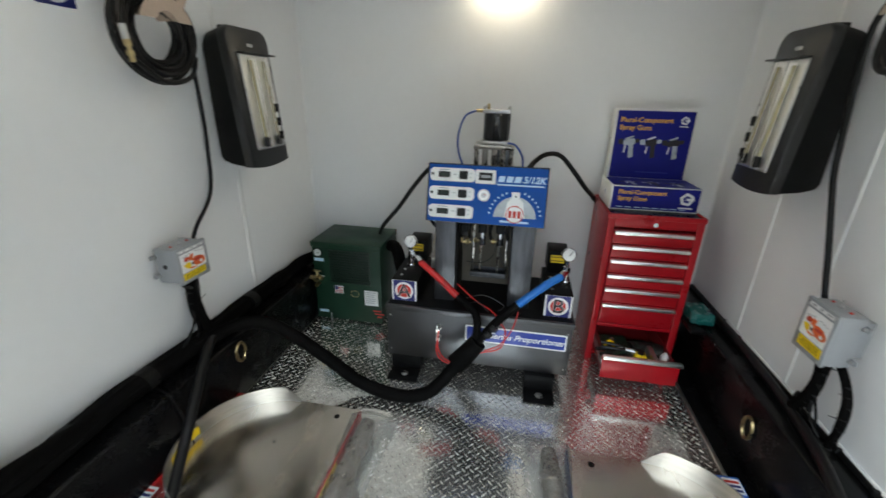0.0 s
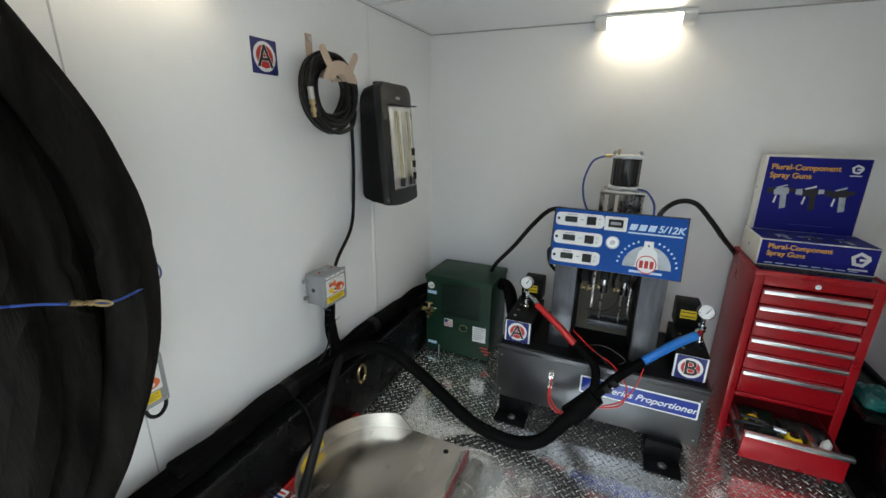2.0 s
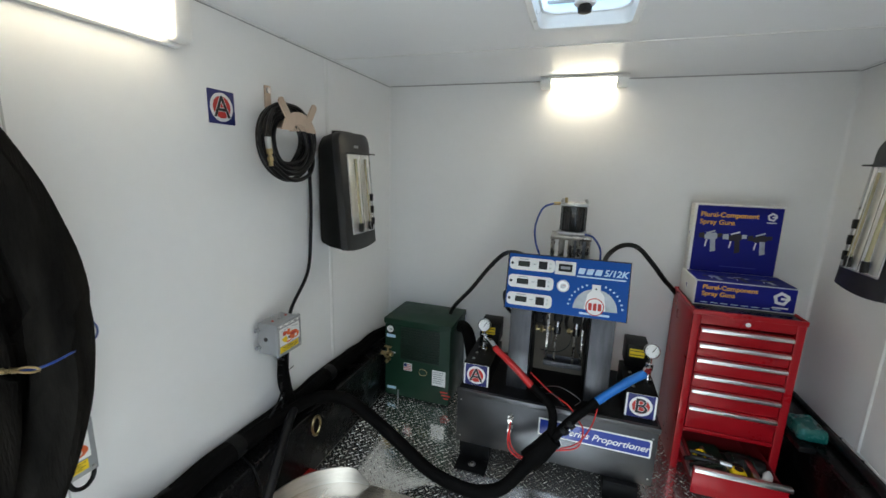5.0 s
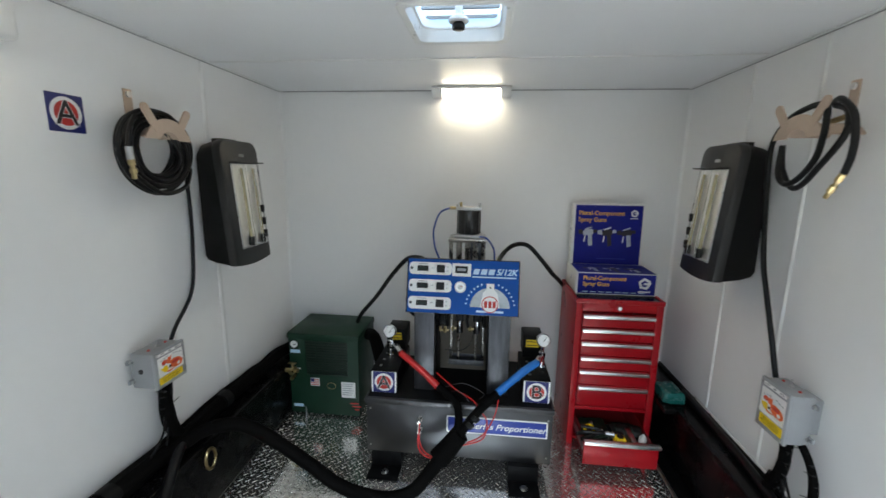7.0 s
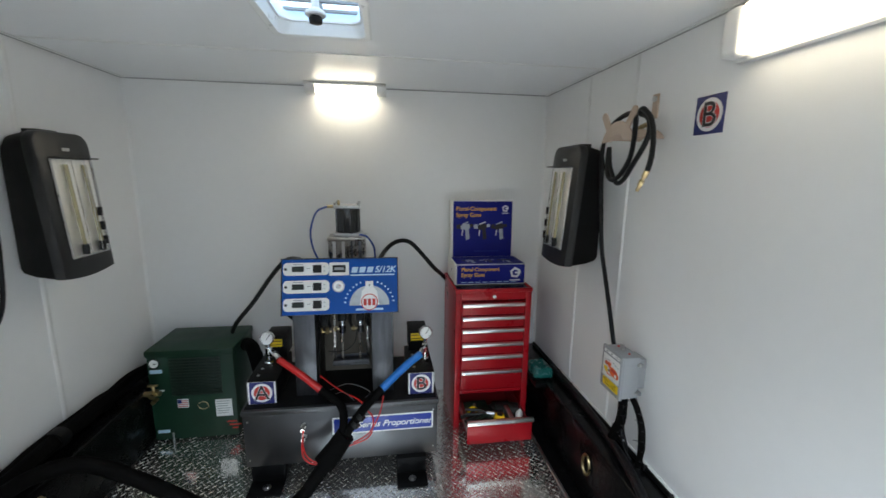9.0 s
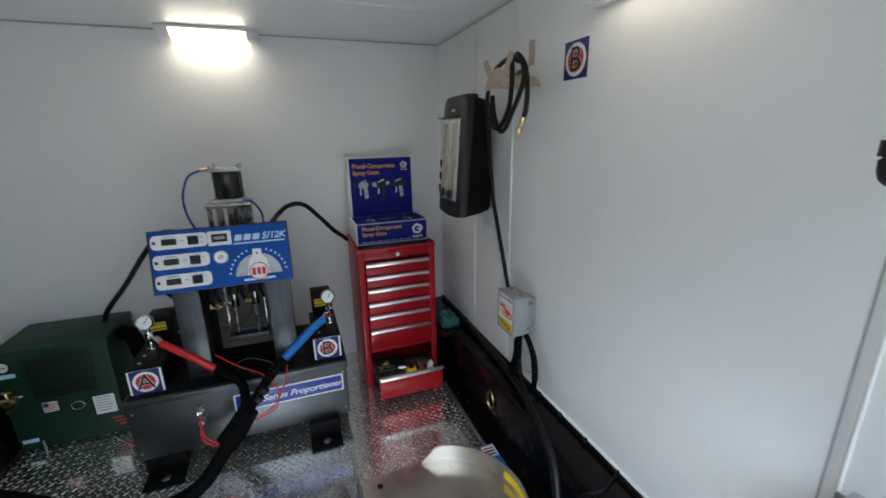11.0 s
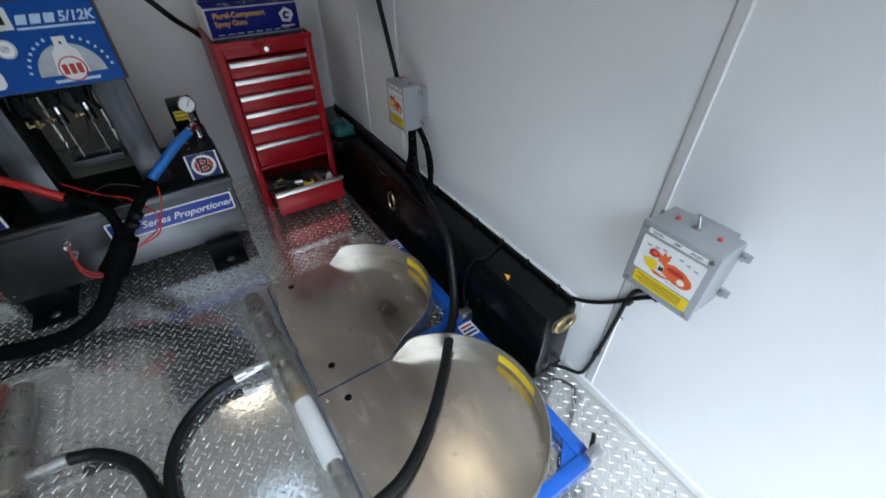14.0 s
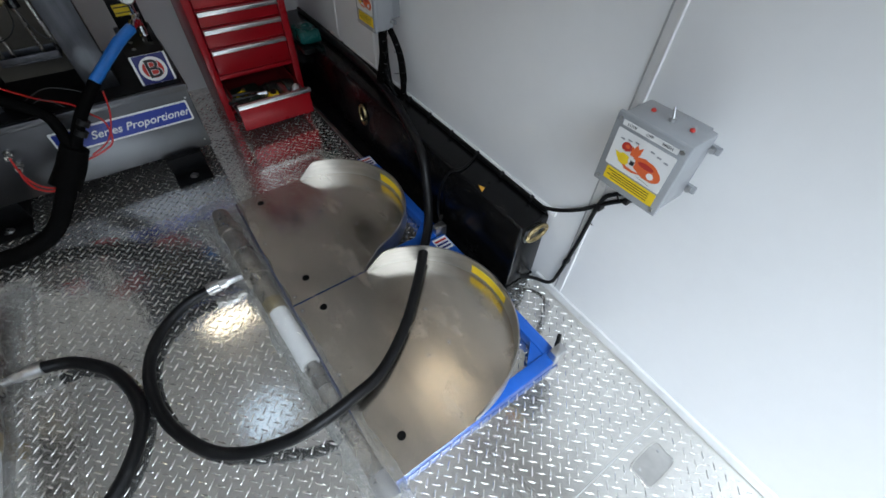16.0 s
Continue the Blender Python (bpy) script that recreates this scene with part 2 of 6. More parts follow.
def tube(bm, pts, r, n=12, steps=8, closed=False, wobble=0.0, flat=1.0, crease=0.0):
    line = smooth_line(pts, steps, closed)
    k = len(line)
    up, rings = Vector((0, 0, 1)), []
    for i, p in enumerate(line):
        d = (line[(i + 1) % k] - line[i - 1]) if closed else (line[min(i + 1, k - 1)] - line[max(i - 1, 0)])
        d = d.normalized() if d.length > 1e-9 else Vector((1, 0, 0))
        side = d.cross(up)
        if side.length < 0.05:
            side = d.cross(Vector((0.3, 1, 0)))
        side.normalize()
        nrm = side.cross(d).normalized()
        if rings and side.dot(last) < 0:
            side, nrm = -side, -nrm
        last = side
        rr = r * (1 + wobble * noise.noise(p * 9))
        ring = []
        for a in (2 * math.pi * j / n for j in range(n)):
            fold = 1 + crease * noise.noise(Vector((2.6 * math.cos(a) + p.x * 1.3, 2.6 * math.sin(a) + p.y * 1.3, p.z * 3.4))) if crease else 1
            ring.append(bm.verts.new(p + (side * math.cos(a) + nrm * math.sin(a) * flat) * rr * fold))
        rings.append(ring)
    for i in range(k if closed else k - 1):
        A, B = rings[i], rings[(i + 1) % k]
        for j in range(n):
            bm.faces.new((A[j], A[(j + 1) % n], B[(j + 1) % n], B[j]))
    if not closed:
        bm.faces.new(rings[0][::-1])
        bm.faces.new(rings[-1])
    return bm


def lathe(bm, profile, m=Matrix(), n=24):
    rings = [[bm.verts.new(m @ Vector((r * math.cos(2 * math.pi * j / n), r * math.sin(2 * math.pi * j / n), z))) for j in range(n)] for r, z in profile]
    for A, B in zip(rings, rings[1:]):
        for j in range(n):
            bm.faces.new((A[j], A[(j + 1) % n], B[(j + 1) % n], B[j]))
    bm.faces.new(rings[0][::-1])
    bm.faces.new(rings[-1])
    return bm


def prism(bm, poly, m, depth):
    a = [bm.verts.new(m @ Vector((x, y, 0))) for x, y in poly]
    b = [bm.verts.new(m @ Vector((x, y, depth))) for x, y in poly]
    bm.faces.new(a[::-1])
    bm.faces.new(b)
    for i in range(len(a)):
        j = (i + 1) % len(a)
        bm.faces.new((a[i], a[j], b[j], b[i]))
    return bm


def round_rect(w, h, r, n=5, cx=0.0, cy=0.0):
    out = []
    for sx, sy, a0 in ((1, 1, 0), (-1, 1, 90), (-1, -1, 180), (1, -1, 270)):
        for k in range(n + 1):
            a = radians(a0 + 90 * k / n)
            out.append((cx + sx * (w / 2 - r) + r * math.cos(a), cy + sy * (h / 2 - r) + r * math.sin(a)))
    return out


def disc(r, n=28, cx=0.0, cy=0.0, a0=0.0, a1=360.0):
    full = a1 - a0 >= 360
    return [(cx + r * math.cos(radians(a0 + (a1 - a0) * k / (n if full else n - 1))), cy + r * math.sin(radians(a0 + (a1 - a0) * k / (n if full else n - 1)))) for k in range(n)]


def finish(name, bm, mat, angle=35):
    bmesh.ops.recalc_face_normals(bm, faces=bm.faces)
    me = bpy.data.meshes.new(name)
    bm.to_mesh(me)
    bm.free()
    me.materials.append(mat)
    me.polygons.foreach_set("use_smooth", [True] * len(me.polygons))
    me.set_sharp_from_angle(angle=radians(angle))
    return me


def part(name, bm, mat, parent, label=""):
    ob = new(name, finish(name, bm, mat))
    ob.parent = parent
    return tagged(ob, label)


def thing(name, label, category, m=Matrix(), group=""):
    ob = new(name)
    ob.empty_display_size = 0.05
    ob.matrix_world = m
    return tagged(ob, label, category, group)


def solo(name, bm, mat, label, category, group="", kind=""):
    return tagged(new(name, finish(name, bm, mat)), label, category, group, kind)


def structure(name, bm, mat, label, category):
    return solo(name, bm, mat, label, category, kind="structure")


def letters(name, words, size, m, mat, parent, label="", shear=0.0, align="CENTER", bold=0.0, depth=0.0006):
    cu = bpy.data.curves.new("words", "FONT")
    cu.body, cu.size, cu.align_x, cu.align_y, cu.extrude, cu.shear, cu.offset = words, size, align, "CENTER", depth, shear, bold
    tmp = bpy.data.objects.new("words", cu)
    scene.collection.objects.link(tmp)
    dg = bpy.context.evaluated_depsgraph_get()
    me = bpy.data.meshes.new_from_object(tmp.evaluated_get(dg))
    bpy.data.objects.remove(tmp)
    me.transform(m)
    me.materials.clear()
    me.materials.append(mat)
    ob = new(name, me)
    ob.parent = parent
    return tagged(ob, label)


def B():
    return bmesh.new()


def face_at(x, y, z, facing):
    """A drawing plane: x across, y up, z out of the face. facing: the side to which it looks."""
    turn = {"-y": Matrix(((1, 0, 0), (0, 0, -1), (0, 1, 0))), "+x": Matrix(((0, 0, 1), (1, 0, 0), (0, 1, 0))), "-x": Matrix(((0, 0, -1), (-1, 0, 0), (0, 1, 0))), "+z": Matrix.Identity(3)}[facing]
    return Matrix.Translation((x, y, z)) @ turn.to_4x4()


# ---- the shell of the trailer ----
T = 0.05
for s, name in ((-1, "wall_west"), (1, "wall_east")):
    structure(name, box(B(), s * XW, s * (XW + T), YR, YB + T, -0.05, ZC + 0.1), WALL, "smooth white insulated side wall panel of the trailer", "wall")
structure("wall_north", box(B(), -XW, XW, YB, YB + T, -0.05, ZC + 0.1), WALL, "smooth white end wall of the trailer", "wall")
bm = B()
for x0, x1, z0, z1 in ((-XW, -1.1, 0, ZC), (1.1, XW, 0, ZC), (-1.1, 1.1, 1.9, ZC)):
    box(bm, x0, x1, YR - T, YR, z0, z1)
structure("wall_south", bm, WALL, "white rear wall around the wide open doorway", "wall")
HX0, HX1, HY0, HY1 = -0.183, 0.127, 1.118, 1.452
bm = B()
for x0, x1, y0, y1 in ((-XW, HX0, YR, YB), (HX1, XW, YR, YB), (HX0, HX1, YR, HY0), (HX0, HX1, HY1, YB)):
    box(bm, x0, x1, y0, y1, ZC, ZC + 0.06)
structure("ceiling", bm, CEIL, "white panelled ceiling with one cross seam", "ceiling")
structure("ground", box(B(), -60, 60, -80, 60, -0.75, -0.7), ASPHALT, "grey asphalt yard under the trailer", "ground")

# trims and seams
structure("trim_ceiling_seam", box(B(), -XW, XW, 1.68, 1.696, ZC - 0.004, ZC + 0.001, 0.002), TRIM, "thin white bead over the ceiling seam", "trim")
for s in (-1, 1):
    structure("trim_ceiling_edge", box(B(), s * (XW - 0.006), s * XW, YR, YB - 0.006, ZC - 0.006, ZC), SEAM, "grey caulk line where wall meets ceiling", "trim")
    structure("trim_cove", box(B(), s * (XW - 0.022), s * (XW - 0.008), YR, YB - 0.008, ZC - 0.005, ZC, 0.002), TRIM, "white cove strip along the ceiling edge", "trim")
structure("trim_ceiling_edge", box(B(), -XW, XW, YB - 0.006, YB, ZC - 0.006, ZC), SEAM, "grey caulk line where wall meets ceiling", "trim")
for s, y, w in ((-1, 1.645, 0.028), (1, 1.808, 0.02), (1, 1.424, 0.02), (-1, 0.143, 0.016)):
    bm = prism(B(), [(y - w / 2, 0.0), (y - w / 2 + 0.003, 0.004), (y - w / 6, 0.0062), (y + w / 6, 0.0062), (y + w / 2 - 0.003, 0.004), (y + w / 2, 0.0)], Matrix(((0, -s, 0, s * XW), (1, 0, 0, 0), (0, 0, 1, 0.0), (0, 0, 0, 1))), ZC - 0.008)
    structure("trim_wall_joint", bm, TRIM, "white joint strip standing on the wall panel", "trim")
bm = prism(B(), [(0.131, 0.0), (0.1325, 0.004), (0.1355, 0.0045), (0.138, 0.0022), (0.155, 0.0016), (0.158, 0.0)], Matrix(((0, -1, 0, XW), (1, 0, 0, 0), (0, 0, 1, 0.0), (0, 0, 0, 1))), ZC - 0.008)
structure("trim_wall_joint", bm, TRIM, "flat white joint strip with a raised edge on the wall panel", "trim")
for s, y in ((-1, 0.417), (1, 0.16)):
    structure("trim_wall_seam", box(B(), s * (XW - 0.0015), s * XW, y - 0.002, y + 0.002, 0.0, ZC - 0.008), SEAM if s > 0 else SOFT_SEAM, "fine dark seam between two wall panels", "trim")
for s in (-1, 1):
    bm = prism(B(), [(s * XW, YB), (s * XW, YB - 0.013), (s * (XW - 0.004), YB - 0.0055), (s * (XW - 0.0085), YB - 0.0015), (s * (XW - 0.013), YB)], Matrix(), ZC - 0.008)
    structure("trim_corner", bm, WALL, "white caulked corner bead between the walls", "trim")
    structure("baseboard", box(B(), s * XW, s * (XW - 0.012), YR, 0.25, 0.0, 0.035, 0.004), TRIM, "low white base trim along the floor", "baseboard")
    structure("baseboard", box(B(), s * XW, s * (XW - 0.01), 0.25, 1.9, 0.318, 0.34, 0.003), TRIM, "white base trim above the black liner box", "baseboard")

# floor of tread plate
structure("floor", box(B(), -XW, XW, YR, YB, -0.05, 0.0), PLATE, "bright aluminium tread plate floor", "floor")


def tread(x0, x1, y0, y1, pitch=0.0252):
    """Lens-shaped lugs on a lattice turned by 45 degrees: the tip of each points at the side of the next."""
    outline = [(-0.0146, 0), (-0.0086, -0.0018), (0, -0.0025), (0.0086, -0.0018), (0.0146, 0), (0.0086, 0.0018), (0, 0.0025), (-0.0086, 0.0018)]
    k, d = len(outline), math.sqrt(0.5)
    verts, faces = [], []
    reach = int(4.2 / pitch)
    for i in range(-reach, reach):
        for j in range(-reach, reach):
            cx, cy = (i - j) * pitch * d, (i + j) * pitch * d
            if not (x0 + 0.011 < cx < x1 - 0.011 and y0 <= cy < y1 - 0.002):
                continue
            if (abs(cx - 1.02) < 0.07 and abs(cy + 0.412) < 0.045) or abs(cy + 0.343) < 0.006:
                continue
            c, s = (d, d) if (i + j) % 2 else (d, -d)
            b = len(verts)
            for h, f, g in ((0.0, 1.0, 1.0), (0.0014, 0.9, 0.7), (0.002, 0.64, 0.22)):
                verts += [(cx + px * f * c - py * g * s, cy + px * f * s + py * g * c, h) for px, py in outline]
            for b2 in (b, b + k):
                faces += [(b2 + q, b2 + (q + 1) % k, b2 + k + (q + 1) % k, b2 + k + q) for q in range(k)]
            faces.append(tuple(range(b + 2 * k, b + 3 * k)))
    me = bpy.data.meshes.new("floor_tread")
    me.from_pydata(verts, [], faces)
    me.materials.append(LUG)
    me.polygons.foreach_set("use_smooth", [True] * len(me.polygons))
    return me


tagged(new("floor_tread", tread(-1.085, 1.0, 0.26, YB)), "raised diamond lugs of the tread plate floor", "floor", kind="stuff")
tagged(new("floor_tread", tread(-1.19, 1.19, -1.0, 0.26)), "raised diamond lugs of the tread plate floor", "floor", kind="stuff")
structure("trim_floor_edge", box(B(), 0.998, 1.012, 0.3, YB, 0, 0.006, 0.002), GALV, "thin metal edge strip of the floor plate", "trim")
structure("trim_floor_edge", box(B(), -1.1, -1.086, 0.3, YB, 0, 0.006, 0.002), GALV, "thin metal edge strip of the floor plate", "trim")
structure("trim_floor_seam", box(B(), -1.19, 1.19, -0.3445, -0.342, 0.0, 0.0006), SEAM, "fine seam between two floor plates", "trim")
structure("floor_liner", box(B(), 1.012, XW, 0.27, YB, 0, 0.004), BLACK_LINER, "black rubber strip beside the floor plate", "floor")
structure("floor_liner", box(B(), -XW, -1.1, 0.27, YB, 0, 0.004), BLACK_LINER, "black rubber strip beside the floor plate", "floor")

# ---- black liner boxes along the side walls ----
BX, BZ = 1.075, 0.315
for s in (-1, 1):
    root = thing("side_locker", "long gloss black steel box along the wall foot", "storage box", group="boxes along the walls")
    body = part("body", box(B(), s * BX, s * (XW - 0.002), 0.27, YB - 0.002, 0.006, BZ, 0.012, 3), BLACK_LINER, root)
    part("top_edge", tube(B(), [(s * (XW - 0.012), 0.28, BZ + 0.008), (s * (XW - 0.012), 1.2, BZ + 0.009), (s * (XW - 0.012), YB - 0.03, BZ + 0.008)], 0.01, 8), CABLE, root, "black cable clipped along the top edge")
    for y in (0.35, 0.5, 0.64, 0.8, 0.95, 1.1, 1.75, 1.9):
        part("cable_clip", box(B(), s * (XW - 0.026), s * (XW - 0.001), y - 0.006, y + 0.006, BZ + 0.002, BZ + 0.024, 0.003), BLACK_PLASTIC, root)
    # recessed tie-down ring in the face
    for ring_y, ring_z in ((1.31, 0.19) if s > 0 else (1.278, 0.245),):
        m = face_at(s * BX, ring_y, ring_z, "-x" if s > 0 else "+x")
        part("ring_plate", prism(B(), disc(0.04, 24), m, 0.004), BLACK_STEEL, root)
        b = B()
        tube(b, [m @ Vector((0.03 * math.cos(a), 0.046 * math.sin(a), 0.011)) for a in (2 * math.pi * k / 10 for k in range(10))], 0.0065, 8, 4, True)
        part("tie_ring", b, BRASS, root, "yellow zinc tie-down ring")
    m = face_at(s * 1.13, 0.27, 0.265, "-y")
    part("ring_plate", prism(B(), round_rect(0.06, 0.05, 0.012), m, 0.006), ZINC, root)
    b = B()
    tube(b, [m @ Vector((0.014 + 0.042 * math.cos(a), 0.028 * math.sin(a) + 0.008, 0.014)) for a in (2 * math.pi * k / 10 for k in range(10))], 0.007, 8, 4, True)
    part("tie_ring", b, BRASS, root, "yellow zinc tie-down ring on the end")

# ---- lamps ----
root = thing("strip_lamp", "white strip lamp glowing warm under the ceiling edge", "lamp", group="strip lamps")
part("housing", box(B(), -0.245, 0.205, YB - 0.13, YB - 0.003, 1.94, ZC - 0.001, 0.006), TRIM, root)
for x0, x1 in ((-0.245, -0.186), (0.146, 0.205)):
    part("end_cap", prism(B(), [(YB - 0.006, 1.942), (YB - 0.006, 1.906), (YB - 0.05, 1.903), (YB - 0.086, 1.909), (YB - 0.108, 1.925), (YB - 0.114, 1.942)], Matrix(((0, 0, 1, x0), (1, 0, 0, 0), (0, 1, 0, 0), (0, 0, 0, 1))), x1 - x0), TRIM, root)
part("diffuser", prism(B(), [(YB - 0.01, 1.942), (YB - 0.01, 1.908), (YB - 0.05, 1.905), (YB - 0.084, 1.911), (YB - 0.106, 1.926), (YB - 0.112, 1.942)], Matrix(((0, 0, 1, -0.186), (1, 0, 0, 0), (0, 1, 0, 0), (0, 0, 0, 1))), 0.332), LENS, root, "glowing warm white diffuser")
for s, y0, y1 in ((-1, 0.36, 0.79), (1, 0.432, 0.862)):
    root = thing("strip_lamp", "white strip lamp glowing warm high on the wall", "lamp", group="strip lamps")
    part("housing", box(B(), s * (XW - 0.002), s * (XW - 0.03), y0 - 0.06, y1 + 0.06, 1.782, 1.925, 0.008), TRIM, root)
    for ya in (y0 - 0.06, y1):
        part("end_cap", box(B(), s * (XW - 0.03), s * (XW - 0.082), ya, ya + 0.06, 1.79, 1.92, 0.014, 3), TRIM, root)
    part("diffuser", box(B(), s * (XW - 0.03), s * (XW - 0.08), y0, y1, 1.79, 1.92, 0.012), SIDE_LENS, root, "glowing warm white diffuser")

# ---- roof hatch ----
root = thing("roof_hatch", "white plastic roof vent hatch with a lid that glows for daylight", "roof hatch")
b = B()
cx, cy = (HX0 + HX1) / 2, (HY0 + HY1) / 2
rings = [(round_rect(w, h, r, cx=cx, cy=cy), ZC + z) for w, h, r, z in ((0.35, 0.374, 0.025, 0.0), (0.35, 0.374, 0.025, -0.007), (0.338, 0.362, 0.022, -0.01), (0.304, 0.328, 0.03, -0.006), (0.29, 0.312, 0.05, 0.034), (0.276, 0.298, 0.055, 0.036), (0.276, 0.298, 0.055, 0.042), (0.286, 0.308, 0.055, 0.044))]
lo = [[b.verts.new((x, y, z)) for x, y in poly] for poly, z in rings]
for A, C in zip(lo, lo[1:]):
    for j in range(len(A)):
        b.faces.new((A[j], A[(j + 1) % len(A)], C[(j + 1) % len(A)], C[j]))
part("frame", b, TRIM, root)
b = B()
lo = [[b.verts.new((x, y, z)) for x, y in round_rect(0.286, 0.308, 0.055, cx=cx, cy=cy)] for z in (ZC + 0.043, ZC + 0.082)]
for j in range(len(lo[0])):
    b.faces.new((lo[0][j], lo[0][(j + 1) % len(lo[0])], lo[1][(j + 1) % len(lo[0])], lo[1][j]))
part("dome_side", b, DOME_SIDE, root, "pale blue dome side that glows in place of daylight")
part("lid", prism(B(), round_rect(0.3, 0.32, 0.06, cx=cx, cy=cy), Matrix.Translation((0, 0, ZC + 0.082)), 0.006), SKYLIT, root, "lid that glows in place of light from the sky")
part("crossbar", box(B(), cx - 0.01, cx + 0.01, HY0 + 0.016, HY1 - 0.016, ZC + 0.066, ZC + 0.078, 0.003), GREY_BOX, root)
for y in (cy + 0.142, cy + 0.06, cy - 0.142):
    part("crossbar", box(B(), HX0 + 0.02, HX1 - 0.02, y - 0.007, y + 0.007, ZC + 0.066, ZC + 0.077, 0.003), GREY_BOX, root)
part("crank_boss", lathe(B(), [(0.03, 0), (0.034, 0.004), (0.032, 0.012), (0.014, 0.024), (0.011, 0.064)], pose(cx, cy, ZC + 0.004)), TRIM, root)
part("crank_knob", lathe(B(), [(0.012, 0), (0.02, 0.003), (0.022, 0.016), (0.016, 0.024)], pose(cx, cy, ZC - 0.02)), BLACK_PLASTIC, root, "black crank knob")


# ---- letter stickers on the walls ----
def letter_sticker(root, m, letter, w=0.117):
    part("backing", prism(B(), round_rect(w, w, 0.003), m, 0.0012), NAVY, root)
    n = m @ Matrix.Translation((0, 0, 0.0012))
    part("white_disc", prism(B(), disc(w * 0.43, 36), n, 0.0006), WHITE, root)
    n = n @ Matrix.Translation((0, 0, 0.0006))
    part("red_disc", prism(B(), disc(w * 0.33, 36), n, 0.0005), RED_PRINT, root)
    letters("letter_outline", letter, w * 0.92, n @ Matrix.Translation((0, -w * 0.02, 0.0007)), WHITE, root, bold=w * 0.018, depth=0.0002)
    letters("letter", letter, w * 0.92, n @ Matrix.Translation((0, -w * 0.02, 0.0012)), DARK_PRINT, root, bold=w * 0.004, depth=0.0002)


root = thing("letter_sticker", "square navy sticker with a black A in a red disc", "sticker", group="wall stickers")
letter_sticker(root, face_at(-XW, 1.008, 1.635, "+x"), "A", 0.113)
root = thing("letter_sticker", "square navy sticker with a black B in a red disc", "sticker", group="wall stickers")
letter_sticker(root, face_at(XW, 1.02, 1.66, "-x"), "B", 0.12)


# ---- patio heaters ----
def heater(s):
    root = thing("wall_heater", "charcoal plastic electric wall heater with quartz tubes", "heater", group="wall heaters")
    X = lambda u: s * (XW - u)
    y0, y1 = (1.515, 1.797) if s > 0 else (1.469, 1.751)
    z0, z1 = 1.04, 1.6

    def U(z):
        return 0.178 + (1.54 - z) / (1.54 - 1.1) * 0.034
    yc, zc = (y0 + y1) / 2, (z0 + z1) / 2

    def outline(w, h, r=0.05, bow=0.014):
        """Square foot corners over a bowed foot, rounded shoulders, slightly arched top."""
        pts = [(w * (k / 10 - 0.5), -h / 2 + bow * (2 * k / 10 - 1) ** 2) for k in range(11)]
        for sx, a0 in ((1, 0), (-1, 90)):
            pts += [(sx * (w / 2 - r) + r * math.cos(radians(a0 + 15 * k)), h / 2 - r + r * math.sin(radians(a0 + 15 * k))) for k in range(7)]
        return pts

    def shell(layers):
        b = B()
        rings = [[b.verts.new((X(u if u < 0.15 else U(zc + c) - (0.3 - u)), yc + a, zc + c)) for a, c in outline(w, h)] for w, h, u in layers]
        for A, C in zip(rings, rings[1:]):
            for j in range(len(A)):
                b.faces.new((A[j], A[(j + 1) % len(A)], C[(j + 1) % len(A)], C[j]))
        b.faces.new(rings[0][::-1])
        b.faces.new(rings[-1])
        return b
    # the last number of a layer: metres from the wall, or, from 0.25 on, 0.3 less the metres behind the leaning front
    part("case", shell(((0.176, 0.49, 0.03), (0.19, 0.525, 0.045), (0.236, 0.545, 0.1), (0.274, 0.555, 0.262))), HEATER_BLACK, root, "black rear shell")
    part("front_bezel", shell(((0.276, 0.556, 0.262), (0.282, 0.56, 0.268), (0.282, 0.56, 0.293), (0.278, 0.556, 0.298), (0.27, 0.548, 0.3))), HEATER_GREY, root)
    # window frame, reflector, tubes, bars
    ya, yb, za, zb = y0 + 0.06, y1 - 0.026, 1.127, 1.5
    b = B()
    q = [b.verts.new((X(U(z) + 0.003), y, z)) for y, z in ((ya, za), (yb, za), (yb, zb), (ya, zb))]
    q2 = [b.verts.new((X(U(z) - 0.002), y, z)) for y, z in ((ya, za), (yb, za), (yb, zb), (ya, zb))]
    b.faces.new(q)
    b.faces.new(q2[::-1])
    for i in range(4):
        b.faces.new((q[i], q[(i + 1) % 4], q2[(i + 1) % 4], q2[i]))
    part("reflector", b, REFLECTOR, root, "polished reflector behind the tubes")
    for y in (ya + 0.05, yb - 0.05):
        part("heating_tube", cyl(B(), (X(U(za) + 0.014), y, za + 0.03), (X(U(zb) + 0.014), y, zb - 0.02), 0.007, n=12), TUBE, root, "pale quartz heating tube")
        part("tube_socket", cyl(B(), (X(U(za) + 0.014), y, za + 0.005), (X(U(za) + 0.014), y, za + 0.045), 0.012, n=12), BLACK_PLASTIC, root)
    for k in range(2):
        y = ya + (yb - ya) * (k + 1) / 3
        part("guard_bar", cyl(B(), (X(U(za) + 0.026), y, za), (X(U(zb) + 0.026), y, zb), 0.0016, n=6), CHROME, root)
    for k in range(3):
        z = 1.17 + 0.06 * k
        part("switch", box(B(), X(U(z) + 0.003), X(U(z) + 0.02), yb - 0.022, yb - 0.008, z - 0.018, z + 0.018, 0.003), BLACK_PLASTIC, root)
    part("visor", box(B(), X(0.17), X(0.218), ya - 0.004, yb + 0.01, zb + 0.002, zb + 0.008, 0.002), HEATER_GREY, root)
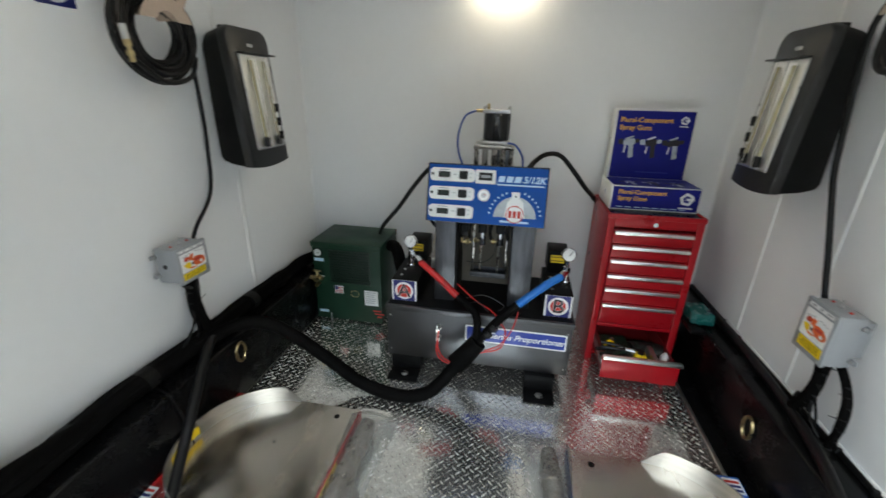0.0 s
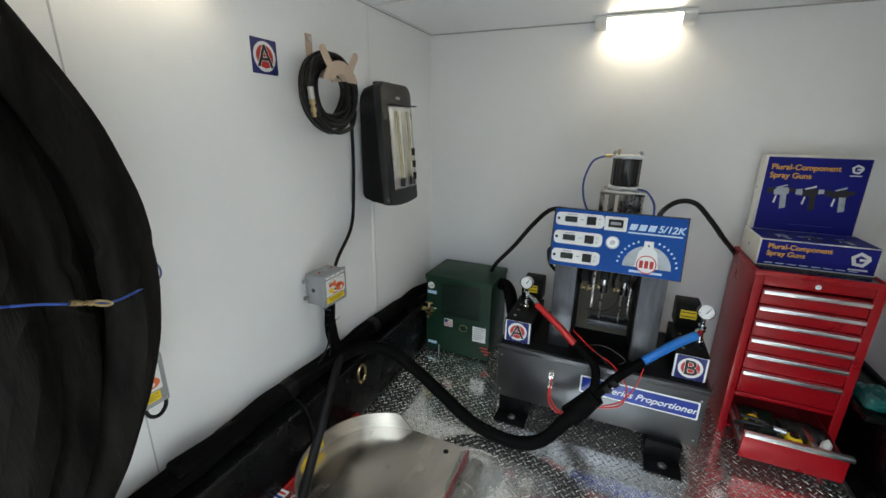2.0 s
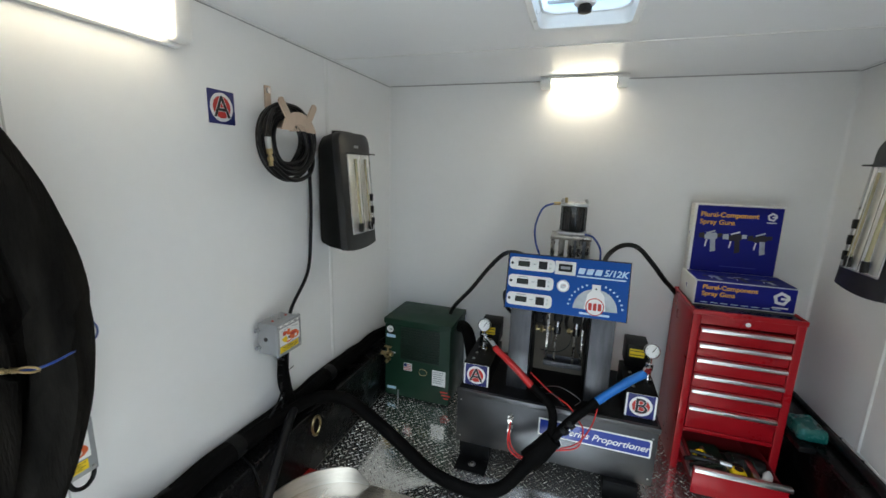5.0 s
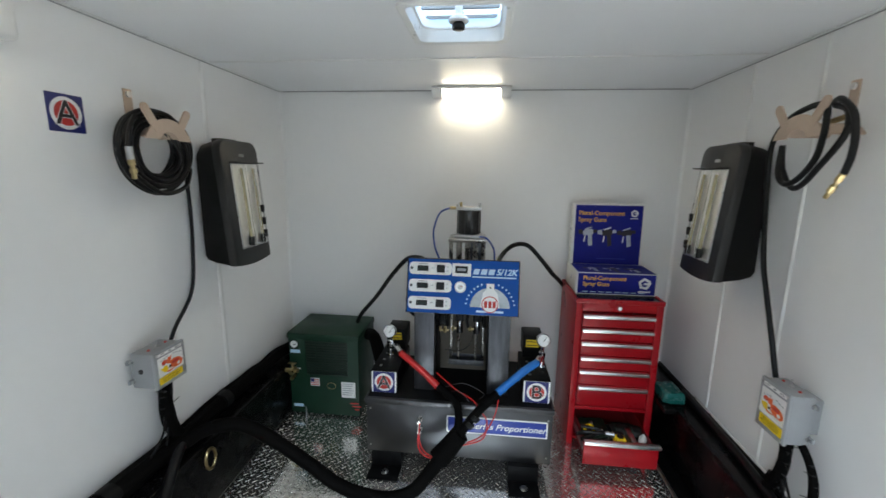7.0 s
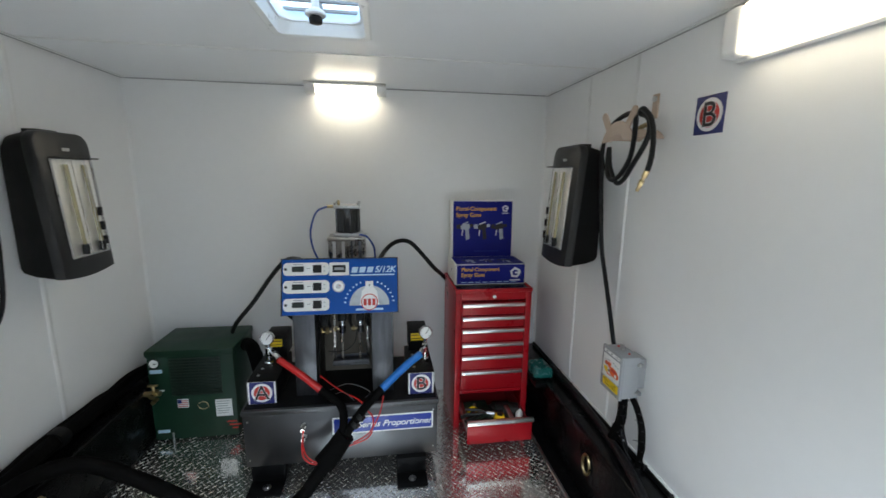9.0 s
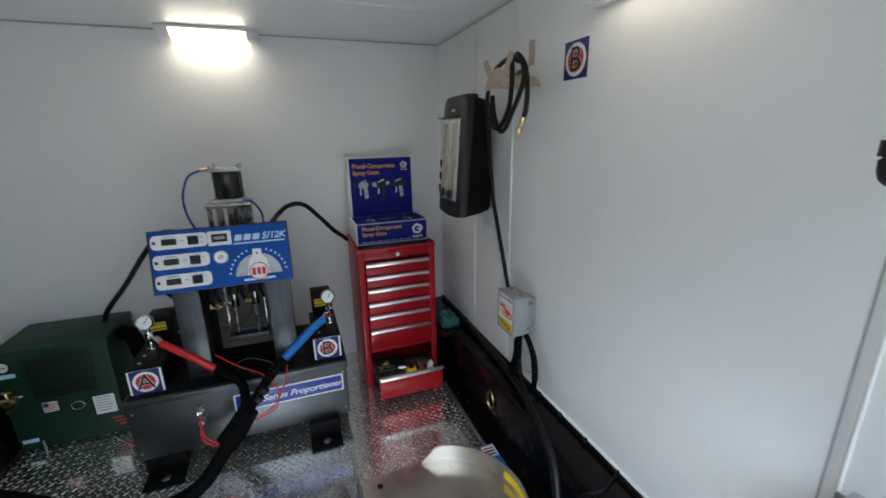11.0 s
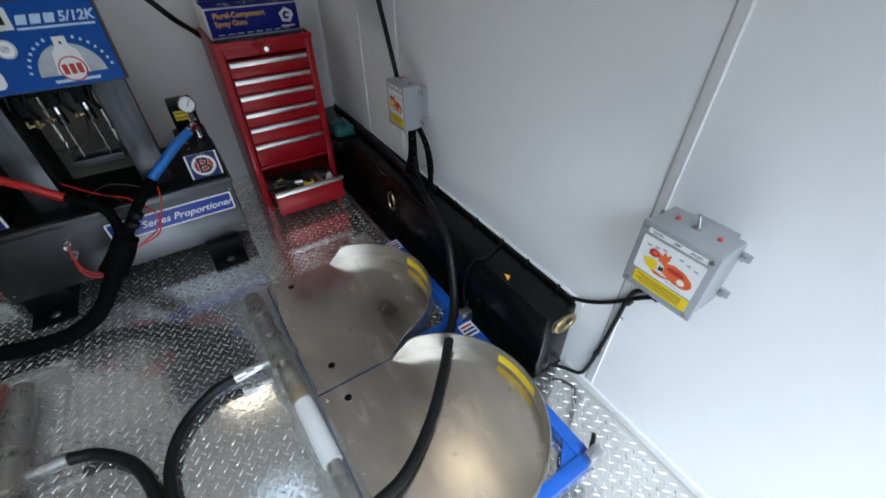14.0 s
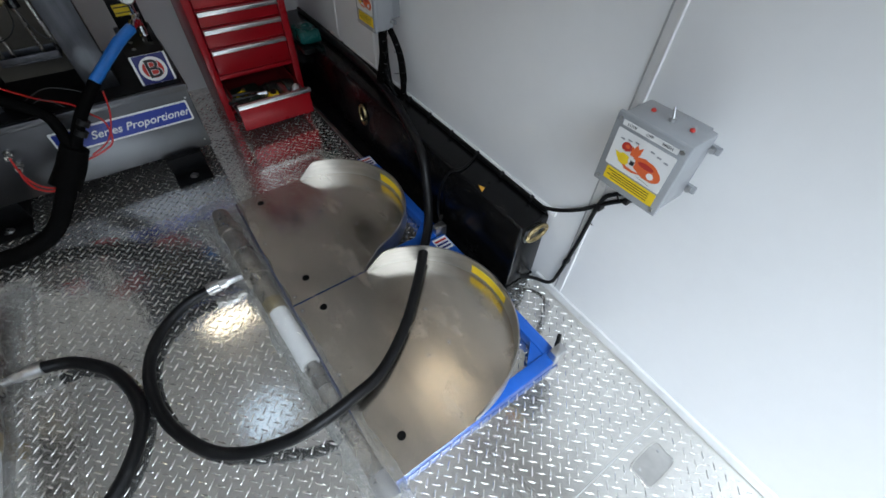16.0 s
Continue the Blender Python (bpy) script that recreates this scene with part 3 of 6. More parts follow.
    for y, z, w, h in ((ya - 0.006, (za + zb) / 2, 0.006, zb - za), (yb + 0.006, (za + zb) / 2, 0.006, zb - za)):
        b = B()
        tube(b, [(X(U(z - h / 2) + 0.004), y, z - h / 2), (X(U(z + h / 2) + 0.004), y, z + h / 2)], 0.0032, 8, 2)
        part("window_frame", b, ZINC, root)
    part("window_frame", box(B(), X(U(za) - 0.004), X(U(za) + 0.007), ya - 0.004, yb + 0.004, za - 0.006, za, 0.002), ZINC, root)
    part("badge", box(B(), X(0.18), X(0.184), yc - 0.018, yc + 0.018, 1.53, 1.542, 0.001), ZINC, root)
    part("vent_cap", box(B(), X(0.08), X(0.13), y0 + 0.09, y1 - 0.09, z1 - 0.012, z1 + 0.008, 0.003), BLACK_PLASTIC, root)
    for z in (1.2, 1.45):
        part("wall_bracket", box(B(), X(0), X(0.05), y0 + 0.11, y1 - 0.06, z - 0.02, z + 0.02, 0.003), BLACK_STEEL, root)


heater(-1)
heater(1)


# ---- hose hooks ----
def hose_hook(s, yc, zt):
    root = thing("hose_hook", "tan plastic hose hanger screwed to the wall", "hook", group="hose hooks")
    X = lambda u: s * (XW - u)
    b = B()
    # a saddle: a bent sheet from the wall outwards
    n, r0, a0, a1 = 14, 0.085, 35, 145
    rows = []
    for u in (0.004 if s > 0 else 0.05, 0.15):
        for rr in (r0, r0 - 0.006):
            rows.append([b.verts.new((X(u), yc + rr * math.cos(radians(a0 + (a1 - a0) * k / n)), zt - 0.185 + rr * math.sin(radians(a0 + (a1 - a0) * k / n)))) for k in range(n + 1)])
    for A, C in ((rows[0], rows[2]), (rows[1], rows[3]), (rows[0], rows[1]), (rows[2], rows[3])):
        for k in range(n):
            b.faces.new((A[k], A[k + 1], C[k + 1], C[k]))
    for k in (0, n):
        b.faces.new((rows[0][k], rows[1][k], rows[3][k], rows[2][k]))
    part("saddle", b, TAN, root)
    mm = Matrix(((0, 0, -s, X(0.145)), (1, 0, 0, yc), (0, 1, 0, zt - 0.185), (0, 0, 0, 1)))
    face = [(0.112 * math.cos(radians(a)), 0.112 * math.sin(radians(a))) for a in range(20, 161, 10)] + [(0.05 * math.cos(radians(a)), 0.055 * math.sin(radians(a)) + 0.012) for a in range(150, 29, -15)]
    part("front_plate", prism(B(), face, mm, 0.006), TAN, root)
    for a in (125, 55):
        c, sn = math.cos(radians(a)), math.sin(radians(a))
        poly = [(x * sn + (0.09 + y) * c, -x * c + (0.09 + y) * sn) for x, y in round_rect(0.03, 0.104, 0.014, cy=0.042)]
        part("prong", prism(B(), poly, mm, 0.007), TAN, root)
    part("wall_strap", box(B(), X(0), X(0.006), yc - 0.017, yc + 0.017, zt - 0.06, zt + 0.03, 0.002), TAN, root)
    part("screw", cyl(B(), (X(0.005), yc, zt + 0.012), (X(0.012), yc, zt + 0.012), 0.011, n=12), ZINC, root)


hose_hook(-1, 1.235, 1.72)
hose_hook(1, 1.288, 1.741)

# ---- coiled air hoses on the hooks ----
root = thing("air_hose", "black air hose coiled on the hook with a brass coupling", "hose")
b = B()
for k in range(14):
    u = 0.078 + 0.0135 * (k % 3) + 0.003 * (k // 3)
    rr = 0.09 + 0.0135 * (k // 3)
    pts = [(-XW + u + 0.004 * math.sin(2 * a + k), 1.228 + (rr + 0.006 * math.sin(2 * a + 2 * k)) * math.cos(a) * 1.1, 1.53 + 0.003 * (k % 4) + (rr + 0.003 * math.sin(3 * a + k)) * math.sin(a)) for a in (2 * math.pi * j / 16 for j in range(16))]
    part("coil_turn", tube(B(), pts, 0.0085, 8, 4, True), HOSE, root)
part("tail", tube(B(), [(-1.09, 1.1, 1.45), (-1.08, 1.2, 1.385), (-1.085, 1.32, 1.405), (-1.12, 1.4, 1.47), (-1.17, 1.44, 1.43), (-1.185, 1.46, 1.3), (-1.19, 1.46, 1.15), (-1.185, 1.42, 0.95), (-1.16, 1.27, 0.83), (-1.165, 1.24, 0.75), (-1.172, 1.235, 0.62), (-1.175, 1.225, 0.5), (-1.175, 1.21, 0.37)], 0.0078, 10), HOSE, root)
b = B()
for p0, p1, r in (((-1.06, 1.06, 1.5), (-1.06, 1.062, 1.482), 0.011), ((-1.06, 1.062, 1.482), (-1.06, 1.064, 1.47), 0.007), ((-1.06, 1.064, 1.47), (-1.06, 1.065, 1.456), 0.011), ((-1.06, 1.065, 1.456), (-1.06, 1.066, 1.438), 0.008)):
    cyl(b, p0, p1, r, n=10)
part("coupling", b, BRASS, root, "brass coupling")
part("ferrule", cyl(B(), (-1.06, 1.056, 1.54), (-1.06, 1.06, 1.5), 0.011, n=12), ZINC, root)
part("lead", tube(B(), [(-1.075, 1.11, 1.64), (-1.06, 1.07, 1.6), (-1.06, 1.056, 1.54)], 0.008, 8), HOSE, root)

root = thing("air_hose", "black air hose looped loosely over the hook", "hose")
part("loop", tube(B(), [(1.13, 1.475, 1.29), (1.13, 1.495, 1.42), (1.12, 1.49, 1.58), (1.1, 1.4, 1.66), (1.09, 1.3, 1.69), (1.075, 1.21, 1.685), (1.065, 1.185, 1.64), (1.065, 1.187, 1.585), (1.07, 1.21, 1.525), (1.08, 1.28, 1.467), (1.085, 1.345, 1.45), (1.09, 1.39, 1.49), (1.095, 1.395, 1.58)], 0.0092, 10), HOSE, root)
part("loop", tube(B(), [(1.095, 1.395, 1.58), (1.1, 1.385, 1.5), (1.095, 1.325, 1.44), (1.09, 1.27, 1.45), (1.075, 1.195, 1.505), (1.07, 1.135, 1.565), (1.07, 1.112, 1.61), (1.075, 1.13, 1.66), (1.07, 1.17, 1.68), (1.06, 1.14, 1.69), (1.058, 1.09, 1.65), (1.06, 1.073, 1.59), (1.06, 1.072, 1.531), (1.06, 1.085, 1.484)], 0.0092, 10), HOSE, root)
part("tail", tube(B(), [(1.13, 1.475, 1.29), (1.135, 1.455, 1.15), (1.135, 1.415, 1.05), (1.14, 1.36, 0.9), (1.145, 1.318, 0.775), (1.16, 1.31, 0.7), (1.175, 1.3, 0.6), (1.18, 1.27, 0.5), (1.18, 1.24, 0.36)], 0.0092, 10), HOSE, root)
b = B()
cyl(b, (1.06, 1.085, 1.484), (1.06, 1.1, 1.462), 0.0095, n=6)
cyl(b, (1.06, 1.1, 1.462), (1.06, 1.108, 1.45), 0.006, n=10)
cyl(b, (1.06, 1.108, 1.45), (1.06, 1.12, 1.432), 0.0095, n=6)
cyl(b, (1.06, 1.12, 1.432), (1.06, 1.132, 1.415), 0.0065, n=10)
part("coupling", b, BRASS, root, "brass coupling")
b = B()
cyl(b, (1.105, 1.16, 1.648), (1.105, 1.21, 1.64), 0.009, n=6)
cyl(b, (1.105, 1.21, 1.64), (1.105, 1.235, 1.637), 0.0065, n=10)
part("coupling", b, BRASS, root, "brass coupling")


# ---- control boxes ----
def control_box(s, y0, y1, z0, z1, front=0.15, words=True, back=0.03):
    root = thing("control_box", "grey metal heater control box with a red and yellow label", "control box", group="heater control boxes")
    X = lambda u: s * (XW - u)
    part("enclosure", box(B(), X(back), X(front - 0.012), y0, y1, z0, z1, 0.006), GREY_BOX, root)
    part("wall_bracket", box(B(), X(0.0), X(back + 0.002), y0 + 0.03, y1 - 0.03, z0 + 0.025, z1 - 0.025, 0.003), GREY_BOX, root)
    part("cover", box(B(), X(front - 0.012), X(front), y0 - 0.004, y1 + 0.004, z0 - 0.004, z1 + 0.004, 0.004), GREY_BOX, root)
    for y in (y0 + 0.008, y1 - 0.008):
        for z in (z0 + 0.008, z1 - 0.008):
            part("screw", cyl(B(), (X(front - 0.001), y, z), (X(front + 0.003), y, z), 0.0045, n=8), ZINC, root)
    for y, z in ((y0 - 0.007, z0 + 0.03), (y0 - 0.007, z1 - 0.03), (y1 + 0.007, z0 + 0.03), (y1 + 0.007, z1 - 0.03)):
        part("mounting_lug", box(B(), X(back), X(back + 0.008), y - 0.013, y + 0.013, z - 0.008, z + 0.008, 0.002), GREY_BOX, root)
        part("lug_bolt", cyl(B(), (X(back - 0.004), y, z), (X(back + 0.016), y, z), 0.006, n=6), ZINC, root)
    yc, w = (y0 + y1) / 2, (y1 - y0)
    m = face_at(X(front), yc, (z0 + z1) / 2, "-x" if s > 0 else "+x")
    h = z1 - z0
    part("label_sheet", prism(B(), round_rect(w * 0.86, h * 0.54, 0.003, cy=h * 0.07), m, 0.0008), WHITE, root, "white printed label sheet")
    k = m @ Matrix.Translation((0, h * 0.055, 0.0008)) @ Matrix.Diagonal((1.4, 1.25, 1, 1))
    def blot(poly, mat, lift):
        part("label_emblem", prism(B(), poly, k @ Matrix.Translation((0, 0, lift)), 0.0003), mat, root)
    blot([(0.016 + 0.024 * math.cos(radians(a)), -0.006 + (0.0145 + 0.001 * (a // 20 % 2)) * math.sin(radians(a)) - 0.16 * 0.024 * math.cos(radians(a))) for a in range(0, 360, 15)], ORANGE, 0.0003)
    blot(disc(0.0055, 12, cx=0.025, cy=-0.012), WHITE, 0.0007)
    blot([(0.014 + 0.013 * math.cos(radians(a)), -0.001 + 0.0045 * math.sin(radians(a))) for a in range(0, 360, 30)], RED_PRINT, 0.0008)
    blot([(-0.03, 0.006), (-0.022, 0.004), (-0.014, 0.009), (-0.016, 0.017), (-0.023, 0.02), (-0.029, 0.017), (-0.031, 0.011)], RED_PRINT, 0.0006)
    blot(disc(0.0035, 10, cx=-0.022, cy=0.013), ORANGE, 0.001)
    blot([(-0.014, 0.003), (-0.004, 0.002), (0.0, 0.012), (0.001, 0.024), (-0.005, 0.018), (-0.009, 0.025), (-0.011, 0.016), (-0.015, 0.018)], ORANGE, 0.0011)
    blot([(-0.037, -0.002), (-0.03, -0.003), (-0.024, 0.001), (-0.014, -0.001), (-0.012, -0.012), (-0.016, -0.02), (-0.026, -0.017), (-0.032, -0.01)], YELLOW, 0.0013)
    blot([(-0.02, -0.017), (-0.002, -0.019), (0.014, -0.017), (0.0, -0.023), (-0.014, -0.023)], ORANGE, 0.0015)
    blot([(-0.014, -0.006), (-0.011, 0.002), (-0.003, 0.0), (-0.002, -0.011), (-0.009, -0.013)], WHITE, 0.0016)
    blot([(-0.01, -0.012), (-0.009, -0.003), (-0.006, -0.005), (-0.003, -0.003), (-0.0025, -0.011)], DARK_PRINT, 0.002)
    blot([(0.006, -0.0235), (0.03, -0.0275), (0.03, -0.0282), (0.006, -0.0242)], GREY_BOX, 0.0005)
    for i, a in enumerate((-0.3, -0.2, -0.1, 0.12, 0.22, 0.32)):
        part("label_print", prism(B(), round_rect(0.0065, 0.0026, 0.0008, cx=a * w * 0.75, cy=0.0285 - abs(a) * 0.025), k @ Matrix.Translation((0, 0, 0.0004)), 0.0003), GREY_BOX, root)
    part("warning_label", prism(B(), round_rect(w * 0.8, h * 0.19, 0.002, cx=0.004 * s, cy=-h * 0.32), m, 0.001), YELLOW, root, "yellow warning label")
    for i in range(4):
        part("label_print", box(B(), X(front + 0.001), X(front + 0.0014), yc - w * 0.33, yc + w * (0.33 - 0.06 * (i % 2)), z0 + h * (0.232 - 0.036 * i), z0 + h * (0.242 - 0.036 * i)), DARK_PRINT, root)
    part("strip_label", prism(B(), round_rect(w * 0.8, h * 0.07, 0.001, cy=h * 0.42), m, 0.001), WHITE, root)
    if words:
        for i, t in enumerate(("LOW", "OFF", "HIGH")):
            letters("switch_word", t, 0.009, m @ Matrix.Translation(((i - 1) * w * 0.26, h * 0.42, 0.0014)), DARK_PRINT, root, depth=0.0002)
    for y in (yc - w * 0.28, yc + w * 0.28):
        part("indicator", lathe(B(), [(0.0048, 0), (0.0048, 0.003), (0.003, 0.005)], pose(X(front * 0.62), y, z1 + 0.0005), 12), RED_PRINT, root, "red indicator lamp")
    part("toggle_base", cyl(B(), (X(front * 0.62), yc, z1), (X(front * 0.62), yc, z1 + 0.006), 0.007, n=10), ZINC, root)
    part("toggle_lever", cyl(B(), (X(front * 0.62), yc, z1 + 0.004), (X(front * 0.6), yc + 0.008, z1 + 0.024), 0.003, 0.002, n=8), ZINC, root, "small metal toggle switch")
    if s < 0:
        part("side_knockout", cyl(B(), (X(0.07), y0 - 0.002, (z0 + z1) / 2), (X(0.07), y0 + 0.004, (z0 + z1) / 2), 0.009, n=14), DARK_PRINT, root)
    return root


control_box(1, -0.055, 0.095, 0.66, 0.815, 0.158, back=0.056)
control_box(1, 1.15, 1.285, 0.6, 0.775, 0.128, back=0.046)
control_box(-1, 1.075, 1.215, 0.68, 0.815, 0.13)
control_box(-1, 0.28, 0.42, 0.69, 0.825, 0.13)


# ---- cabling below the control boxes ----
def cable_bunch(s, trunks, wires, seed):
    """trunks: taped stems (points of distance from the wall, y, z; radius). wires: loose thin loops."""
    root = thing("cable_bunch", "black wires taped into a stem with spiky cable ties", "cable", group="cable bunches")
    rnd = random.Random(seed)
    X = lambda u: s * (XW - u)
    for pts, r in trunks:
        line = [Vector((X(u), y, z)) for u, y, z in pts]
        part("taped_stem", tube(B(), line, r, 12, 8, wobble=0.22, crease=0.2), SLEEVE, root)
        for p in smooth_line(line, 4)[2::2]:
            b = B()
            tube(b, [p + Vector((0.6 * (r + 0.002) * math.cos(a), (r + 0.002) * math.sin(a), 0.001 * math.cos(a))) for a in (2 * math.pi * k / 8 for k in range(8))], 0.002, 6, 3, True)
            part("cable_tie", b, CABLE, root)
            q = p + Vector((-s * 0.008, rnd.choice((-1, 1)) * r, 0))
            part("tie_tail", cyl(B(), q, q + Vector((-s * rnd.uniform(0.002, 0.02), rnd.choice((-1, 1)) * rnd.uniform(0.014, 0.034), rnd.uniform(-0.012, 0.018))), 0.0019, 0.0012, n=6), CABLE, root)
    for pts in wires:
        part("wire", tube(B(), [(X(u), y, z) for u, y, z in pts], 0.0042, 6, 6), CABLE, root)


root = thing("cable_loop", "small black cable loop below the control box", "cable")
part("loop", tube(B(), [(-1.14, 0.415 + 0.028 * math.cos(a), 0.65 + 0.037 * math.sin(a)) for a in (2 * math.pi * k / 10 for k in range(10))], 0.0055, 8, 4, True), CABLE, root)
cable_bunch(-1, [([(0.07, 1.165, 0.69), (0.062, 1.175, 0.6), (0.055, 1.185, 0.5), (0.05, 1.21, 0.42), (0.045, 1.25, 0.36)], 0.025)],
            [[(0.06, 1.17, 0.5), (0.075, 1.13, 0.46), (0.07, 1.09, 0.41), (0.05, 1.085, 0.355)],
             [(0.06, 1.165, 0.52), (0.085, 1.12, 0.47), (0.08, 1.07, 0.42), (0.05, 1.055, 0.35)],
             [(0.06, 1.18, 0.47), (0.07, 1.15, 0.42), (0.06, 1.14, 0.35)],
             [(0.08, 1.13, 0.685), (0.09, 1.11, 0.655), (0.09, 1.14, 0.635), (0.075, 1.165, 0.62)]], 3)
cable_bunch(1, [([(0.065, 1.205, 0.605), (0.07, 1.203, 0.55), (0.068, 1.21, 0.46), (0.062, 1.25, 0.38), (0.055, 1.28, 0.338)], 0.019),
                ([(0.06, 1.165, 0.605), (0.055, 1.125, 0.56), (0.05, 1.1, 0.5), (0.05, 1.09, 0.42), (0.05, 1.1, 0.338)], 0.0125)],
            [[(0.065, 1.2, 0.46), (0.075, 1.17, 0.44), (0.07, 1.15, 0.39), (0.06, 1.16, 0.34)],
             [(0.07, 1.19, 0.5), (0.07, 1.2, 0.44), (0.075, 1.165, 0.385), (0.06, 1.13, 0.345)],
             [(0.05, 1.28, 0.39), (0.03, 1.31, 0.385), (0.02, 1.335, 0.345)]], 5)
root = thing("wall_cable", "black cable clipped from the control box down to the floor", "cable")
part("run", tube(B(), [(1.13, 0.02, 0.66), (1.16, 0.03, 0.6), (1.19, 0.05, 0.57), (1.195, 0.1, 0.53), (1.195, 0.125, 0.48), (1.197, 0.14, 0.3), (1.197, 0.16, 0.12), (1.195, 0.18, 0.05), (1.17, 0.23, 0.04), (1.13, 0.262, 0.05)], 0.0065, 8), CABLE, root)
part("run", tube(B(), [(1.13, -0.03, 0.66), (1.17, -0.02, 0.6), (1.197, 0.04, 0.555), (1.197, 0.1, 0.5), (1.197, 0.17, 0.42), (1.197, 0.24, 0.36), (1.195, 0.3, 0.327)], 0.0065, 8), CABLE, root)
for p in ((1.195, 0.02, 0.565), (1.195, -0.005, 0.58), (1.197, 0.12, 0.47), (1.197, 0.15, 0.2), (1.197, 0.06, 0.54)):
    part("cable_clip", box(B(), p[0] - 0.012, XW - 0.001, p[1] - 0.007, p[1] + 0.007, p[2] - 0.011, p[2] + 0.011, 0.003), BLACK_PLASTIC, root)
for p, d in (((1.195, 0.05, 0.57), (-0.012, 0.004, -0.02)), ((1.195, 0.09, 0.535), (-0.014, -0.018, -0.006)), ((1.17, 0.034, 0.592), (-0.012, 0.02, 0.004)), ((1.197, 0.135, 0.4), (-0.01, -0.02, 0.006))):
    part("tie_tail", cyl(B(), p, Vector(p) + Vector(d), 0.0022, 0.0016, n=6), CABLE, root)
root = thing("drop_cord", "thin black cord hanging over the black box", "cable")
part("cord", tube(B(), [(1.195, 0.645, 0.326), (1.167, 0.629, 0.322), (1.11, 0.608, 0.322), (1.08, 0.61, 0.321), (1.064, 0.635, 0.3), (1.061, 0.675, 0.21), (1.057, 0.685, 0.1), (1.045, 0.65, 0.05)], 0.005, 8), CABLE, root)
part("plug", cyl(B(), (1.045, 0.65, 0.05), (1.035, 0.63, 0.03), 0.009, n=10), ZINC, root)
root = thing("drop_cord", "thin black cord hanging over the black box", "cable")
part("cord", tube(B(), [(-1.195, 0.9, 0.327), (-1.15, 0.92, 0.323), (-1.085, 0.9, 0.322), (-1.066, 0.9, 0.3), (-1.062, 0.92, 0.2), (-1.07, 0.93, 0.1), (-1.06, 0.94, 0.01)], 0.005, 8), CABLE, root)

# thin orange triangle lying on top of the east box
root = thing("tag", "small flat orange triangle on the black box", "tag")
part("paper", prism(B(), [(1.085, 0.475), (1.108, 0.488), (1.098, 0.51)], Matrix.Translation((0, 0, BZ + 0.0005)), 0.0012), ORANGE_PRINT, root)

# ---- air dryer ----
root = thing("air_dryer", "dark green metal air dryer cabinet standing on the floor", "air dryer")
GX0, GX1, GY0, GY1, GZ = -1.062, -0.634, 1.995, 2.33, 0.525
part("case", box(B(), GX0, GX1, GY0, GY1, 0.012, GZ, 0.006), GREEN, root)
part("hood", box(B(), GX0 - 0.006, GX1 + 0.006, GY0 - 0.006, GY1, GZ - 0.03, GZ + 0.006, 0.006), GREEN, root)
for x in (GX0 + 0.03, GX1 - 0.03):
    part("foot", box(B(), x - 0.02, x + 0.02, GY0 + 0.02, GY1 - 0.02, 0.0, 0.014), BLACK_STEEL, root)
part("grille_recess", box(B(), -0.955, -0.7, GY0 - 0.004, GY0 + 0.002, 0.27, 0.485, 0.002), GREEN_DARK, root)
for k in range(13):
    z = 0.28 + 0.0165 * k
    part("louvre", box(B(), -0.952, -0.703, GY0 - 0.009, GY0 - 0.003, z, z + 0.005), GREEN_DARK, root)
for k in range(6):
    x = -0.93 + 0.04 * k
    part("grille_bar", box(B(), x, x + 0.003, GY0 - 0.011, GY0 - 0.008, 0.272, 0.483), GREEN_DARK, root)
part("gauge", cyl(B(), (-1.02, GY0 + 0.001, 0.465), (-1.02, GY0 - 0.014, 0.465), 0.027, n=24), CHROME, root)
part("gauge_dial", cyl(B(), (-1.02, GY0 - 0.0135, 0.465), (-1.02, GY0 - 0.0155, 0.465), 0.022, n=24), WHITE, root, "white dial")
part("gauge_needle", box(B(), -1.022, -1.006, GY0 - 0.0175, GY0 - 0.0157, 0.463, 0.467), DARK_PRINT, root)
for x, z, w, h, mt in ((-1.02, 0.415, 0.06, 0.02, PALE_BLUE), (-1.015, 0.065, 0.06, 0.018, PALE_BLUE), (-1.005, 0.305, 0.03, 0.008, WHITE), (-0.905, 0.225, 0.055, 0.05, WHITE), (-0.70, 0.185, 0.085, 0.1, WHITE)):
    part("plate_label", box(B(), x - w / 2, x + w / 2, GY0 - 0.0025, GY0 - 0.0004, z - h / 2, z + h / 2), mt, root)
for k in range(6):
    part("label_print", box(B(), -0.735, -0.668 - 0.006 * (k % 3), GY0 - 0.0032, GY0 - 0.0026, 0.222 - 0.014 * k, 0.226 - 0.014 * k), GREY_BOX, root)
for k in range(4):
    part("label_print", box(B(), -0.93, -0.88, GY0 - 0.0032, GY0 - 0.0026, 0.205 + 0.011 * k, 0.21 + 0.011 * k), RED_PRINT, root)
part("label_print", box(B(), -0.93, -0.91, GY0 - 0.0038, GY0 - 0.0033, 0.226, 0.248), NAVY, root)
b = B()
tube(b, [(-0.805 + 0.026 * math.cos(a), GY0 - 0.001, 0.205 + 0.021 * math.sin(a)) for a in (2 * math.pi * k / 12 for k in range(12))], 0.0016, 6, 4, True)
part("seal_ring", b, BRASS, root, "faint round seal")
for x, z, w in ((-0.69, 0.095, 0.05), (-0.68, 0.075, 0.06), (-0.665, 0.055, 0.03)):
    part("label_print", box(B(), x, x + w, GY0 - 0.0016, GY0 - 0.0004, z, z + 0.008), RED_PRINT, root)
part("drain_tube", cyl(B(), (-0.965, GY0 - 0.012, 0.0), (-0.965, GY0 - 0.012, 0.06), 0.0038, n=8), GREY_BOX, root)
b = B()
